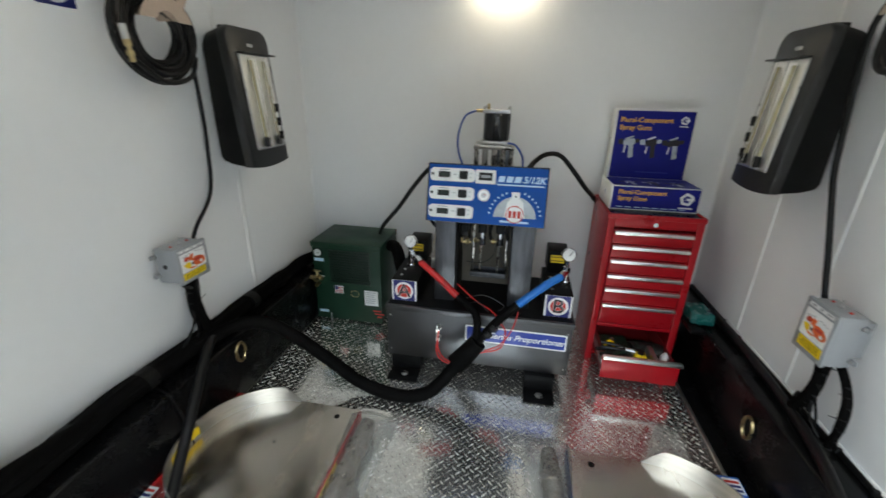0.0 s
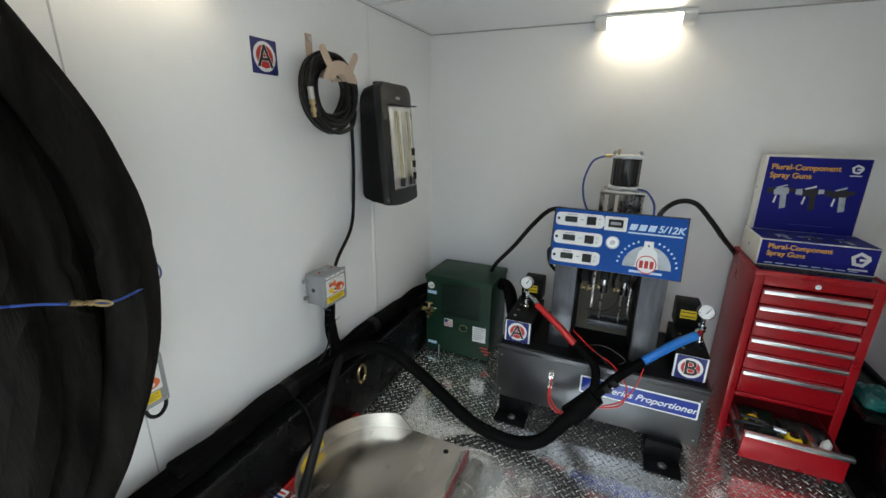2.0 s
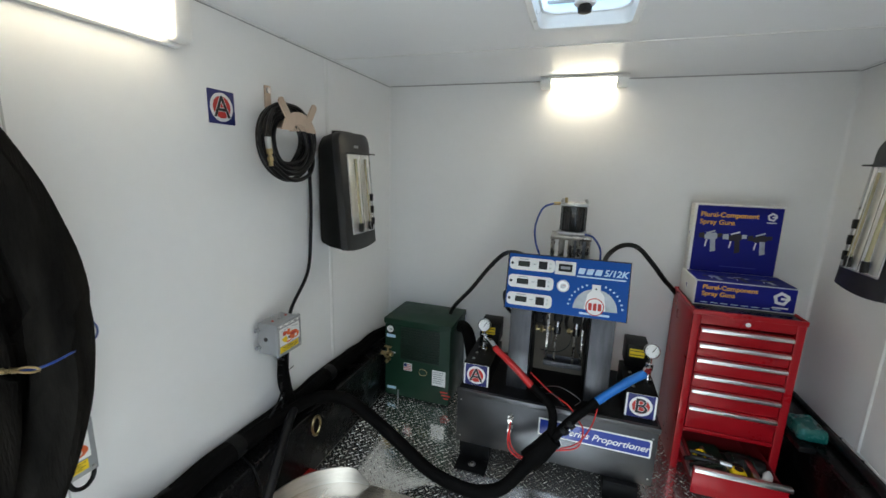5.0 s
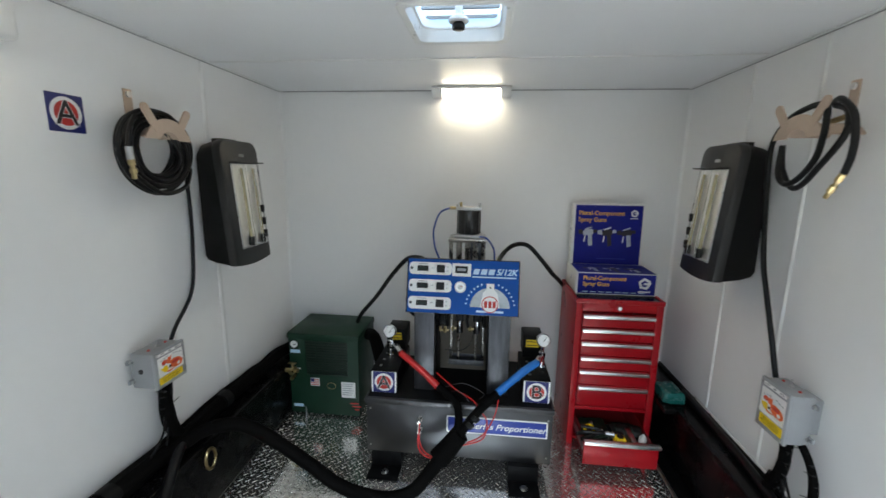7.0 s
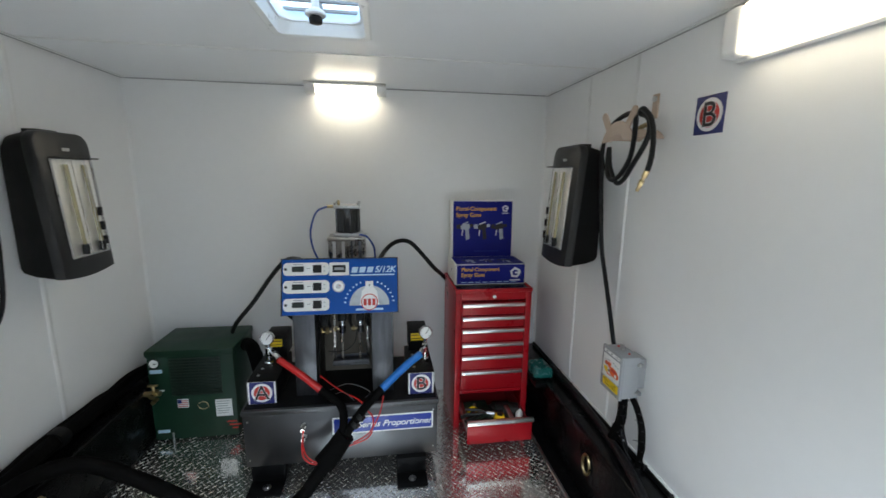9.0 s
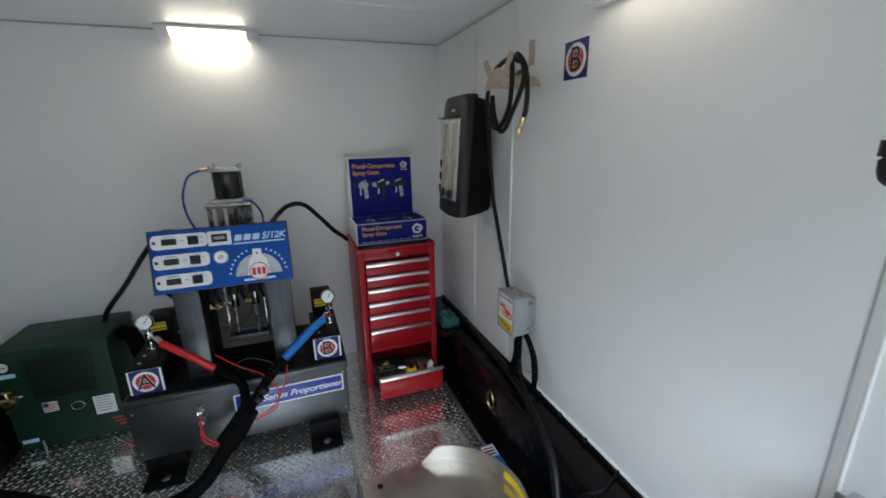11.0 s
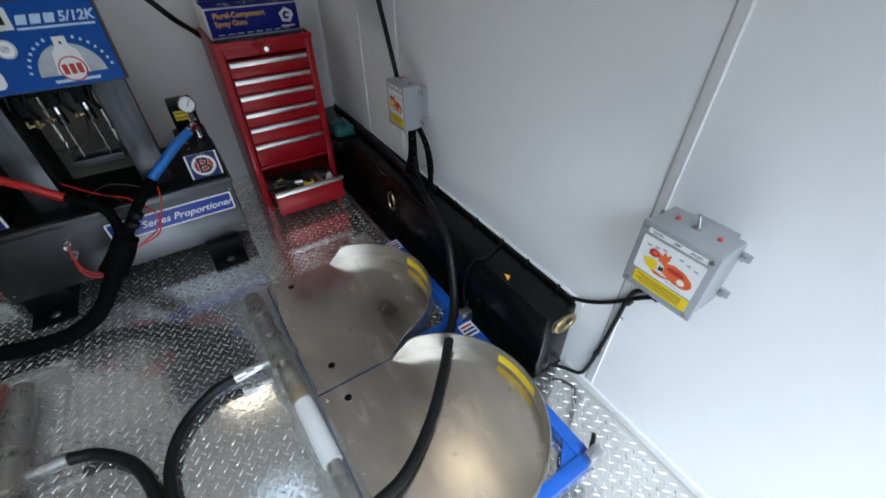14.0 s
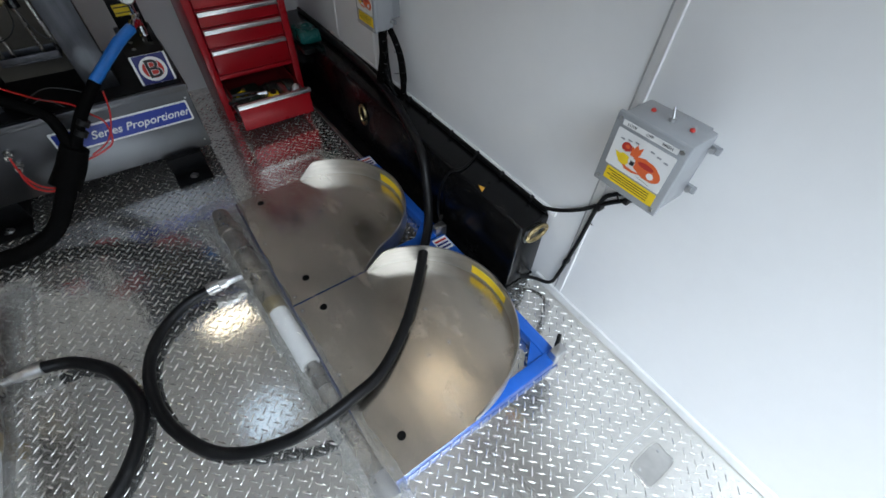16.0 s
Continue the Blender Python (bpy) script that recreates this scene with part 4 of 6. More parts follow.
cyl(b, (-1.075, 1.975, 0.3), (-1.0, 1.975, 0.3), 0.014, n=8)
cyl(b, (-1.03, 1.995, 0.3), (-1.03, 1.945, 0.3), 0.017, n=8)
cyl(b, (-1.03, 1.975, 0.3), (-1.03, 1.97, 0.35), 0.008, n=8)
box(b, -1.055, -1.005, 1.96, 1.975, 0.345, 0.355, 0.003)
cyl(b, (-1.075, 1.975, 0.3), (-1.11, 1.96, 0.275), 0.011, n=8)
cyl(b, (-1.03, 1.99, 0.26), (-1.03, 1.95, 0.26), 0.012, n=8)
part("valve", b, BRASS, root, "brass ball valve")
part("outlet_hose", tube(B(), [(-0.645, 2.2, 0.46), (-0.58, 2.1, 0.5), (-0.535, 2.03, 0.49), (-0.505, 2.0, 0.4), (-0.49, 2.0, 0.26), (-0.495, 2.0, 0.1), (-0.51, 2.02, 0.02)], 0.035, 14, wobble=0.1), SLEEVE, root, "thick black sleeved outlet hose")
part("supply_line", tube(B(), [(-1.11, 1.96, 0.275), (-1.15, 1.94, 0.26), (-1.17, 1.9, 0.3), (-1.18, 1.95, 0.345), (-1.16, 2.08, 0.34), (-1.13, 2.2, 0.345)], 0.009, 8), CABLE, root)

# ---- proportioner ----
MX0, MX1, MF = -0.476, 0.432, 1.62
root = thing("proportioner", "steel spray foam proportioner machine with a blue control panel", "machine")
base = part("base_cabinet", box(B(), MX0, MX1, MF, 2.1, 0.085, 0.355, 0.004), STEEL, root, "brushed steel base cabinet")
part("base_lid", box(B(), MX0 - 0.006, MX1 + 0.006, MF - 0.008, 2.11, 0.352, 0.378, 0.004), STEEL, base)
part("deck", box(B(), MX0 + 0.006, MX1 - 0.006, MF + 0.012, 2.1, 0.377, 0.381), BLACK_STEEL, root, "black deck plate")
for x0, x1, yf in ((-0.455, -0.3, 1.52), (0.23, 0.375, 1.49)):
    foot = part("skid", box(B(), x0, x1, yf + 0.1, 2.08, 0.0, 0.086, 0.003), BLACK_STEEL, root, "black steel skid foot")
    part("skid_flange", box(B(), x0, x1, yf, yf + 0.11, 0.0, 0.007, 0.002), BLACK_STEEL, foot)
    part("skid_bolt", cyl(B(), ((x0 + x1) / 2 + 0.002, yf + 0.055, 0.006), ((x0 + x1) / 2 + 0.002, yf + 0.055, 0.016), 0.012, n=6), ZINC, foot)
    part("washer", cyl(B(), ((x0 + x1) / 2 + 0.002, yf + 0.055, 0.006), ((x0 + x1) / 2 + 0.002, yf + 0.055, 0.0085), 0.019, n=18), ZINC, foot)
for x in (MX0 + 0.02, MX1 - 0.02):
    for z in (0.12, 0.32):
        part("rivet", lathe(B(), [(0.005, 0), (0.004, 0.002), (0.001, 0.003)], face_at(x, MF, z, "-y"), 10), ZINC, base)
# name sign
sign = part("name_sign", prism(B(), round_rect(0.485, 0.088, 0.006), face_at(0.168, MF, 0.268, "-y"), 0.002), WHITE, root, "blue name sign with white script")
part("sign_face", prism(B(), round_rect(0.47, 0.074, 0.005), face_at(0.168, MF - 0.002, 0.268, "-y"), 0.0006), SIGN_BLUE, sign)
letters("sign_lettering", "Series Proportioner", 0.0445, face_at(0.222, MF - 0.0028, 0.266, "-y"), WHITE, sign, shear=0.35, bold=0.0006)
# air couplings on the front
for z in (0.286, 0.235):
    b = B()
    cyl(b, (-0.204, MF, z), (-0.204, MF - 0.016, z), 0.013, n=6)
    cyl(b, (-0.204, MF - 0.018, z), (-0.204, MF - 0.04, z), 0.0085, n=12)
    cyl(b, (-0.204, MF - 0.04, z), (-0.204, MF - 0.046, z), 0.0105, n=12)
    part("coupling", b, PUMP_STEEL, root, "steel front coupling")
part("signal_wire", tube(B(), [(-0.204, 1.575, 0.235), (-0.204, 1.55, 0.21), (-0.195, 1.54, 0.17), (-0.16, 1.53, 0.145), (-0.11, 1.52, 0.15), (-0.06, 1.5, 0.2)], 0.0042, 8), RED_WIRE, root)
part("signal_wire", tube(B(), [(-0.2, 1.575, 0.286), (-0.198, 1.545, 0.24), (-0.185, 1.535, 0.19), (-0.15, 1.525, 0.16), (-0.1, 1.51, 0.165), (-0.06, 1.5, 0.21)], 0.0034, 8), RED_WIRE, root)
part("signal_wire", tube(B(), [(-0.14, 1.74, 0.47), (-0.04, 1.68, 0.42), (0.05, 1.62, 0.4), (0.09, 1.58, 0.37), (0.12, 1.56, 0.33), (0.1, 1.53, 0.26), (0.0, 1.5, 0.24)], 0.0034, 8), RED_WIRE, root)
part("signal_wire", tube(B(), [(0.17, 1.57, 0.44), (0.15, 1.55, 0.36), (0.1, 1.53, 0.28), (0.03, 1.51, 0.25)], 0.003, 8), RED_WIRE, root)
part("lead", tube(B(), [(-0.1, 1.75, 0.384), (0.0, 1.72, 0.43), (0.1, 1.69, 0.4), (0.08, 1.66, 0.384)], 0.0022, 6), LEAD, root)
part("lead", tube(B(), [(-0.08, 1.7, 0.384), (-0.02, 1.66, 0.42), (0.03, 1.63, 0.39)], 0.0022, 6), LEAD, root)
# columns
for x0, x1 in ((-0.252, -0.152), (0.116, 0.22)):
    b = box(B(), x0, x1, 1.72, 1.728, 0.38, 0.97, 0.002)
    box(b, x0, x0 + 0.006, 1.728, 1.8, 0.38, 0.97, 0.002)
    box(b, x1 - 0.006, x1, 1.728, 1.8, 0.38, 0.97, 0.002)
    part("column", b, STEEL_V, root, "folded steel column")
# added sheet: its taupe stands in for shade on the white wall behind
part("shade_sheet", box(B(), -0.215, 0.185, 1.97, 1.976, 0.381, 0.86), SHADED_TAUPE, root, "added sheet in the taupe of the shaded wall behind the pumps")
for x in (-0.152, 0.11):
    part("column_liner", box(B(), x, x + 0.006, 1.802, 1.968, 0.382, 0.95, 0.002), BLACK_STEEL, root)
part("crossbeam", box(B(), -0.15, 0.11, 1.79, 1.9, 0.775, 0.95, 0.004), BLACK_STEEL, root, "black beam that carries the pumps")
part("drip_tray", box(B(), -0.085, 0.096, 1.79, 1.87, 0.494, 0.5, 0.002), STEEL_V, root, "grey drip tray")
for y0, y1 in ((1.79, 1.796), (1.864, 1.87)):
    part("tray_lip", box(B(), -0.085, 0.096, y0, y1, 0.5, 0.522, 0.002), STEEL_V, root)
for x in (-0.078, 0.09):
    part("tray_hanger", box(B(), x - 0.006, x + 0.006, 1.862, 1.868, 0.5, 0.79, 0.002), PUMP_STEEL, root, "thin steel hanger strip")
for x in (-0.03, 0.058):
    pump = part("pump_block", box(B(), x - 0.021, x + 0.021, 1.78, 1.83, 0.735, 0.85, 0.004), BLACK_STEEL, root, "black pump block")
    part("pump_collar", cyl(B(), (x, 1.803, 0.704), (x, 1.803, 0.737), 0.0135, n=16), CHROME, pump, "bright steel collar")
    part("pump_cap", cyl(B(), (x, 1.803, 0.668), (x, 1.803, 0.705), 0.0165, n=14), GLOSS_BLACK, pump)
    part("pump_rod", cyl(B(), (x - 0.006, 1.812, 0.5), (x - 0.006, 1.812, 0.67), 0.0055, n=10), PUMP_STEEL, pump)
    b = B()
    cyl(b, (x - 0.045, 1.8, 0.688), (x - 0.017, 1.8, 0.688), 0.0065, n=8)
    cyl(b, (x - 0.034, 1.8, 0.677), (x - 0.034, 1.8, 0.7), 0.0085, n=6)
    part("pump_valve", b, BRASS, pump, "brass pump valve")
valve = part("lubricator", box(B(), -0.135, -0.098, 1.78, 1.83, 0.715, 0.79, 0.004), BLACK_STEEL, root)
b = B()
cyl(b, (-0.13, 1.79, 0.7), (-0.13, 1.79, 0.675), 0.006, n=8)
cyl(b, (-0.13, 1.79, 0.68), (-0.085, 1.79, 0.68), 0.0055, n=8)
cyl(b, (-0.104, 1.79, 0.67), (-0.104, 1.79, 0.7), 0.0095, n=6)
part("lubricator_fitting", b, BRASS, valve, "brass elbow fitting")
for x in (-0.14, -0.092, 0.012, 0.095):
    part("inner_hose", tube(B(), [(x, 1.775, 0.9), (x + 0.008, 1.768, 0.82), (x - 0.005, 1.775, 0.75), (x, 1.81, 0.7)], 0.0085, 8), CABLE, root)
for k, pts in enumerate(([(0.04, 1.79, 0.69), (0.03, 1.77, 0.63), (-0.02, 1.76, 0.59), (-0.1, 1.77, 0.585)], [(0.058, 1.79, 0.67), (0.07, 1.77, 0.61), (0.09, 1.765, 0.575), (0.104, 1.77, 0.57)], [(-0.06, 1.79, 0.7), (-0.055, 1.775, 0.62), (-0.09, 1.77, 0.56)])):
    part("lead", tube(B(), pts, 0.0022, 6), LEAD if k else CABLE, root)
# drive cylinder above the panel
CXm, CYm = -0.005, 1.99
part("air_cylinder", lathe(B(), [(0.058, 1.155), (0.06, 1.16), (0.06, 1.278), (0.058, 1.283)], pose(CXm, CYm, 0), 32), GLOSS_BLACK, root, "black air cylinder")
for k in range(10):
    a = 2 * math.pi * k / 10
    part("cylinder_rib", cyl(B(), (CXm + 0.0605 * math.cos(a), CYm + 0.0605 * math.sin(a), 1.158), (CXm + 0.0605 * math.cos(a), CYm + 0.0605 * math.sin(a), 1.282), 0.003, n=6), GLOSS_BLACK, root)
part("cylinder_cap", box(B(), CXm - 0.066, CXm + 0.066, CYm - 0.066, CYm + 0.066, 1.283, 1.3, 0.004), ZINC, root)
part("cylinder_foot", box(B(), CXm - 0.07, CXm + 0.07, CYm - 0.07, CYm + 0.07, 1.138, 1.156, 0.004), ZINC, root)
part("top_plate", box(B(), CXm - 0.1, CXm + 0.095, CYm - 0.085, CYm + 0.085, 1.118, 1.138, 0.003), PUMP_STEEL, root)
for x in (-0.057, 0.057):
    for y in (-0.057, 0.057):
        part("cap_nut", cyl(B(), (CXm + x, CYm + y, 1.3), (CXm + x, CYm + y, 1.314), 0.008, n=6), ZINC, root)
for x in (-0.088, -0.045, 0.0, 0.04, 0.082):
    part("tie_rod", cyl(B(), (CXm + x, CYm - 0.06, 0.95), (CXm + x, CYm - 0.06, 1.118), 0.011 if abs(x) > 0.06 else 0.015, n=14), PUMP_STEEL, root)
part("spacer_block", box(B(), CXm + 0.0, CXm + 0.085, CYm - 0.05, CYm + 0.05, 0.95, 1.118, 0.004), STEEL, root)
part("lower_plate", box(B(), CXm - 0.1, CXm + 0.1, CYm - 0.09, CYm + 0.09, 0.93, 0.95), STEEL, root)
b = B()
cyl(b, (CXm - 0.055, CYm - 0.03, 1.292), (CXm - 0.1, CYm - 0.04, 1.292), 0.008, n=8)
cyl(b, (CXm - 0.04, CYm - 0.05, 1.3), (CXm - 0.04, CYm - 0.05, 1.325), 0.007, n=8)
part("air_fitting", b, BRASS, root, "brass air fitting")
part("air_line", tube(B(), [(CXm - 0.1, CYm - 0.04, 1.292), (CXm - 0.15, CYm - 0.06, 1.265), (CXm - 0.178, CYm - 0.08, 1.18), (CXm - 0.17, CYm - 0.1, 1.1), (CXm - 0.14, CYm - 0.12, 1.03)], 0.005, 8), BLUE_TUBE, root)
part("air_line", tube(B(), [(CXm + 0.06, CYm - 0.07, 1.15), (CXm + 0.1, CYm - 0.08, 1.14), (CXm + 0.135, CYm - 0.1, 1.09), (CXm + 0.14, CYm - 0.12, 1.02)], 0.005, 8), BLUE_TUBE, root)
# control panel, leaning back
PM = Matrix.Translation((-0.011, 1.567, 0.848)) @ Matrix.Rotation(radians(-14), 4, "X")
PF = PM @ face_at(0, 0, 0, "-y")
PW, PH = 0.505, 0.248
b = box(B(), -PW / 2, PW / 2, 0.0, 0.13, 0, PH, 0.004)
b.transform(PM)
panel = part("control_panel", b, STEEL, root, "tilted control panel case with a blue face")
part("panel_face", prism(B(), round_rect(PW - 0.004, PH - 0.004, 0.003, cy=PH / 2), PF, 0.0015), BLUE_PRINT, panel, "blue printed panel face")
def on_panel(name, poly, mat, lift, depth=0.0006, label=""):
    return part(name, prism(B(), poly, PF @ Matrix.Translation((0, 0, lift)), depth), mat, panel, label)
part("panel_edge", prism(B(), [(-PW / 2 - 0.001, 0), (-PW / 2 + 0.004, 0), (-PW / 2 + 0.004, PH), (-PW / 2 - 0.001, PH)], PF, 0.004), DARK_PRINT, panel)
part("panel_edge", prism(B(), [(-PW / 2 + 0.004, PH - 0.004), (PW / 2 + 0.001, PH - 0.004), (PW / 2 + 0.001, PH + 0.001), (-PW / 2 + 0.004, PH + 0.001)], PF, 0.003), DARK_PRINT, panel)
part("panel_edge", prism(B(), [(PW / 2 - 0.003, 0), (PW / 2 + 0.001, 0), (PW / 2 + 0.001, PH - 0.004), (PW / 2 - 0.003, PH - 0.004)], PF, 0.0025), DARK_PRINT, panel)
for k in range(3):
    y = PH - 0.046 - 0.078 * k
    on_panel("control_strip", round_rect(0.195, 0.056, 0.018, cx=-0.147, cy=y), WHITE, 0.0016, 0.0008)
    on_panel("display", round_rect(0.05, 0.024, 0.002, cx=-0.182, cy=y), DARK_PRINT, 0.0024, 0.004, "small dark display")
    on_panel("display_window", round_rect(0.038, 0.013, 0.001, cx=-0.182, cy=y), GREEN_DARK, 0.0066, 0.0006)
    on_panel("rocker_switch", round_rect(0.036, 0.034, 0.002, cx=-0.1, cy=y), BLACK_PLASTIC, 0.0024, 0.006, "black rocker switch")
    on_panel("pilot_lamp", disc(0.006, 14, cx=-0.233, cy=y), DARK_PRINT, 0.0024, 0.004)
    on_panel("legend", round_rect(0.04, 0.003, 0.001, cx=-0.182, cy=y + 0.02), GREY_BOX, 0.0025, 0.0003)
    for q in (-0.009, 0.009):
        on_panel("legend", round_rect(0.008, 0.003, 0.001, cx=-0.07, cy=y + q), GREY_BOX, 0.0025, 0.0003)
    on_panel("legend", round_rect(0.014, 0.003, 0.001, cx=-0.137, cy=y + 0.002), GREY_BOX, 0.0025, 0.0003)
on_panel("meter_bezel", round_rect(0.085, 0.058, 0.003, cx=-0.006, cy=PH - 0.048), WHITE, 0.0016, 0.0012)
on_panel("meter", round_rect(0.056, 0.032, 0.002, cx=-0.006, cy=PH - 0.047), BLACK_PLASTIC, 0.0028, 0.007)
on_panel("meter_window", round_rect(0.04, 0.012, 0.001, cx=-0.006, cy=PH - 0.047), GREY_BOX, 0.0099, 0.0005)
on_panel("panel_dial", disc(0.026, 28, cx=-0.009, cy=PH - 0.125), ZINC, 0.0016, 0.006, "round gauge dial")
on_panel("panel_dial_face", disc(0.021, 28, cx=-0.009, cy=PH - 0.125), WHITE, 0.0077, 0.0006)
on_panel("dial_hub", disc(0.011, 20, cx=-0.009, cy=PH - 0.125), ZINC, 0.0084, 0.0006)
on_panel("dial_needle", round_rect(0.012, 0.002, 0.0008, cx=-0.004, cy=PH - 0.122), RED_PRINT, 0.0092, 0.0006)
letters("model_lettering", "5/12K", 0.038, PF @ Matrix.Translation((0.195, PH - 0.054, 0.0018)), PALE_BLUE, panel, shear=0.25, bold=0.001)
for k in range(3):
    on_panel("mark_bar", [(0.045 + 0.034 * k, PH - 0.066), (0.071 + 0.034 * k, PH - 0.066), (0.078 + 0.034 * k, PH - 0.041), (0.052 + 0.034 * k, PH - 0.041)], PALE_BLUE, 0.0018)
on_panel("mark_bar", round_rect(0.195, 0.006, 0.001, cx=0.14, cy=PH - 0.077), PALE_BLUE, 0.0018)
on_panel("emblem_arch", disc(0.088, 24, cx=0.125, cy=0.036, a0=0, a1=180), SILVER_PRINT, 0.0018)
on_panel("emblem_body", [(0.082, 0.036), (0.168, 0.036), (0.158, 0.1), (0.142, 0.118), (0.142, 0.143), (0.108, 0.143), (0.108, 0.118), (0.092, 0.1)], WHITE, 0.0026)
on_panel("emblem_disc", disc(0.037, 28, cx=0.125, cy=0.05), RED_PRINT, 0.0034)
on_panel("emblem_disc", disc(0.033, 28, cx=0.125, cy=0.05), WHITE, 0.0042)
for k in range(3):
    on_panel("mark_bar", round_rect(0.014, 0.03, 0.003, cx=0.106 + 0.019 * k, cy=0.05), RED_PRINT, 0.005)
on_panel("emblem_dot", disc(0.004, 10, cx=0.125, cy=0.125), DARK_PRINT, 0.0034)
for k in range(17):
    a = radians(172 - k * 10.2)
    if abs(k - 8) > 1:
        on_panel("mark_bar", [(0.125 + 0.108 * math.cos(a) + dx * math.sin(a) + dy * math.cos(a), 0.036 + 0.108 * math.sin(a) - dx * math.cos(a) + dy * math.sin(a)) for dx, dy in ((-0.0038, -0.004), (0.0038, -0.004), (0.003, 0.004), (-0.003, 0.004))], PALE_BLUE, 0.0018)
on_panel("mark_bar", round_rect(0.12, 0.009, 0.002, cx=0.125, cy=0.018), PALE_BLUE, 0.0018)
for x in (-0.12, 0.12):
    part("panel_arm", box(B(), x - 0.03, x + 0.03, 1.7, 1.8, 0.95, 0.972, 0.003), STEEL, root)


# fluid blocks A and B with gauges
def fluid_block(x0, x1, letter, gx, gy, gz, hx):
    yf = 1.668
    body = part("fluid_block", box(B(), x0, x1, yf, 2.0, 0.382, 0.495, 0.004), BLACK_STEEL, root, "black steel fluid block")
    part("sticker_border", prism(B(), round_rect(0.126, 0.112, 0.004), face_at((x0 + x1) / 2, yf, 0.438, "-y"), 0.0008), WHITE, body)
    letter_sticker(body, face_at((x0 + x1) / 2, yf - 0.0008, 0.438, "-y"), letter, 0.11)
    hb = part("heater_box", box(B(), x0 + 0.02, x1 - 0.01, 1.93, 2.07, 0.495, 0.615, 0.004), BLACK_STEEL, root)
    part("warning_label", box(B(), x0 + 0.034, x1 - 0.032, 1.9275, 1.93, 0.553, 0.594), YELLOW, hb, "yellow warning label")
    for k in range(2):
        part("label_print", box(B(), x0 + 0.036, x1 - 0.035, 1.9268, 1.9275, 0.562 + 0.02 * k, 0.566 + 0.02 * k), DARK_PRINT, hb)
    for k in range(3):
        part("block_screw", cyl(B(), ((x0 + x1) / 2 - 0.03, yf + 0.06 + 0.07 * k, 0.494), ((x0 + x1) / 2 - 0.03, yf + 0.06 + 0.07 * k, 0.499), 0.007, n=8), ZINC, body)
    b = B()
    cyl(b, (gx, gy, 0.495), (gx, gy, 0.53), 0.018, n=6)
    cyl(b, (gx, gy, 0.53), (gx, gy, 0.585), 0.012, n=12)
    cyl(b, (gx, gy, 0.575), (gx, gy, 0.605), 0.017, n=6)
    cyl(b, (gx, gy, 0.605), (gx, gy, gz - 0.03), 0.009, n=10)
    cyl(b, (gx, gy, 0.57), (gx + (hx - gx) * 0.5, gy - 0.03, 0.585), 0.013, n=10)
    part("riser", b, CHROME, root, "chrome riser fittings")
    m = Matrix.Translation((gx, gy - 0.012, gz)) @ Matrix.Rotation(radians(-15), 4, "X") @ Matrix.Rotation(radians(90), 4, "X")
    g = part("pressure_gauge", lathe(B(), [(0.03, -0.012), (0.033, -0.008), (0.033, 0.012), (0.031, 0.015), (0.028, 0.0125)], m, 28), CHROME, root, "round chrome pressure gauge")
    part("gauge_dial", lathe(B(), [(0.0285, 0.0122), (0.0285, 0.0132)], m, 28), WHITE, g)
    part("gauge_needle", prism(B(), [(-0.002, -0.006), (0.002, -0.006), (0.0165, 0.017), (0.0145, 0.018)], m @ Matrix.Translation((0, 0, 0.0135)), 0.0008), DARK_PRINT, g)
    for k in range(9):
        a = radians(-45 + 270 * k / 8)
        part("gauge_tick", prism(B(), [(0.023 * math.cos(a) - 0.0012, 0.023 * math.sin(a) - 0.0012), (0.023 * math.cos(a) + 0.0012, 0.023 * math.sin(a) - 0.0012), (0.023 * math.cos(a) + 0.0012, 0.023 * math.sin(a) + 0.0012), (0.023 * math.cos(a) - 0.0012, 0.023 * math.sin(a) + 0.0012)], m @ Matrix.Translation((0, 0, 0.0133)), 0.0005), DARK_PRINT, g)


fluid_block(-0.465, -0.328, "A", -0.392, 1.8, 0.66, -0.3)
fluid_block(0.288, 0.422, "B", 0.384, 1.76, 0.672, 0.35)
# cables behind
part("power_cable", tube(B(), [(-0.2, 1.78, 1.03), (-0.26, 1.95, 1.02), (-0.36, 2.1, 0.98), (-0.46, 2.15, 0.87), (-0.56, 2.16, 0.73), (-0.66, 2.17, 0.61), (-0.7, 2.2, 0.54)], 0.0125, 10), CABLE, root)
part("power_cable", tube(B(), [(0.14, 1.8, 0.99), (0.18, 2.05, 1.03), (0.25, 2.13, 1.075), (0.33, 2.15, 1.07), (0.41, 2.15, 0.99), (0.48, 2.18, 0.905), (0.545, 2.27, 0.835), (0.6, 2.332, 0.76), (0.65, 2.334, 0.6)], 0.0125, 10), CABLE, root)
part("power_cable", tube(B(), [(-0.245, 1.7, 0.9), (-0.29, 1.74, 0.86), (-0.285, 1.8, 0.77), (-0.25, 1.84, 0.72), (-0.24, 1.85, 0.7)], 0.009, 8), CABLE, root)

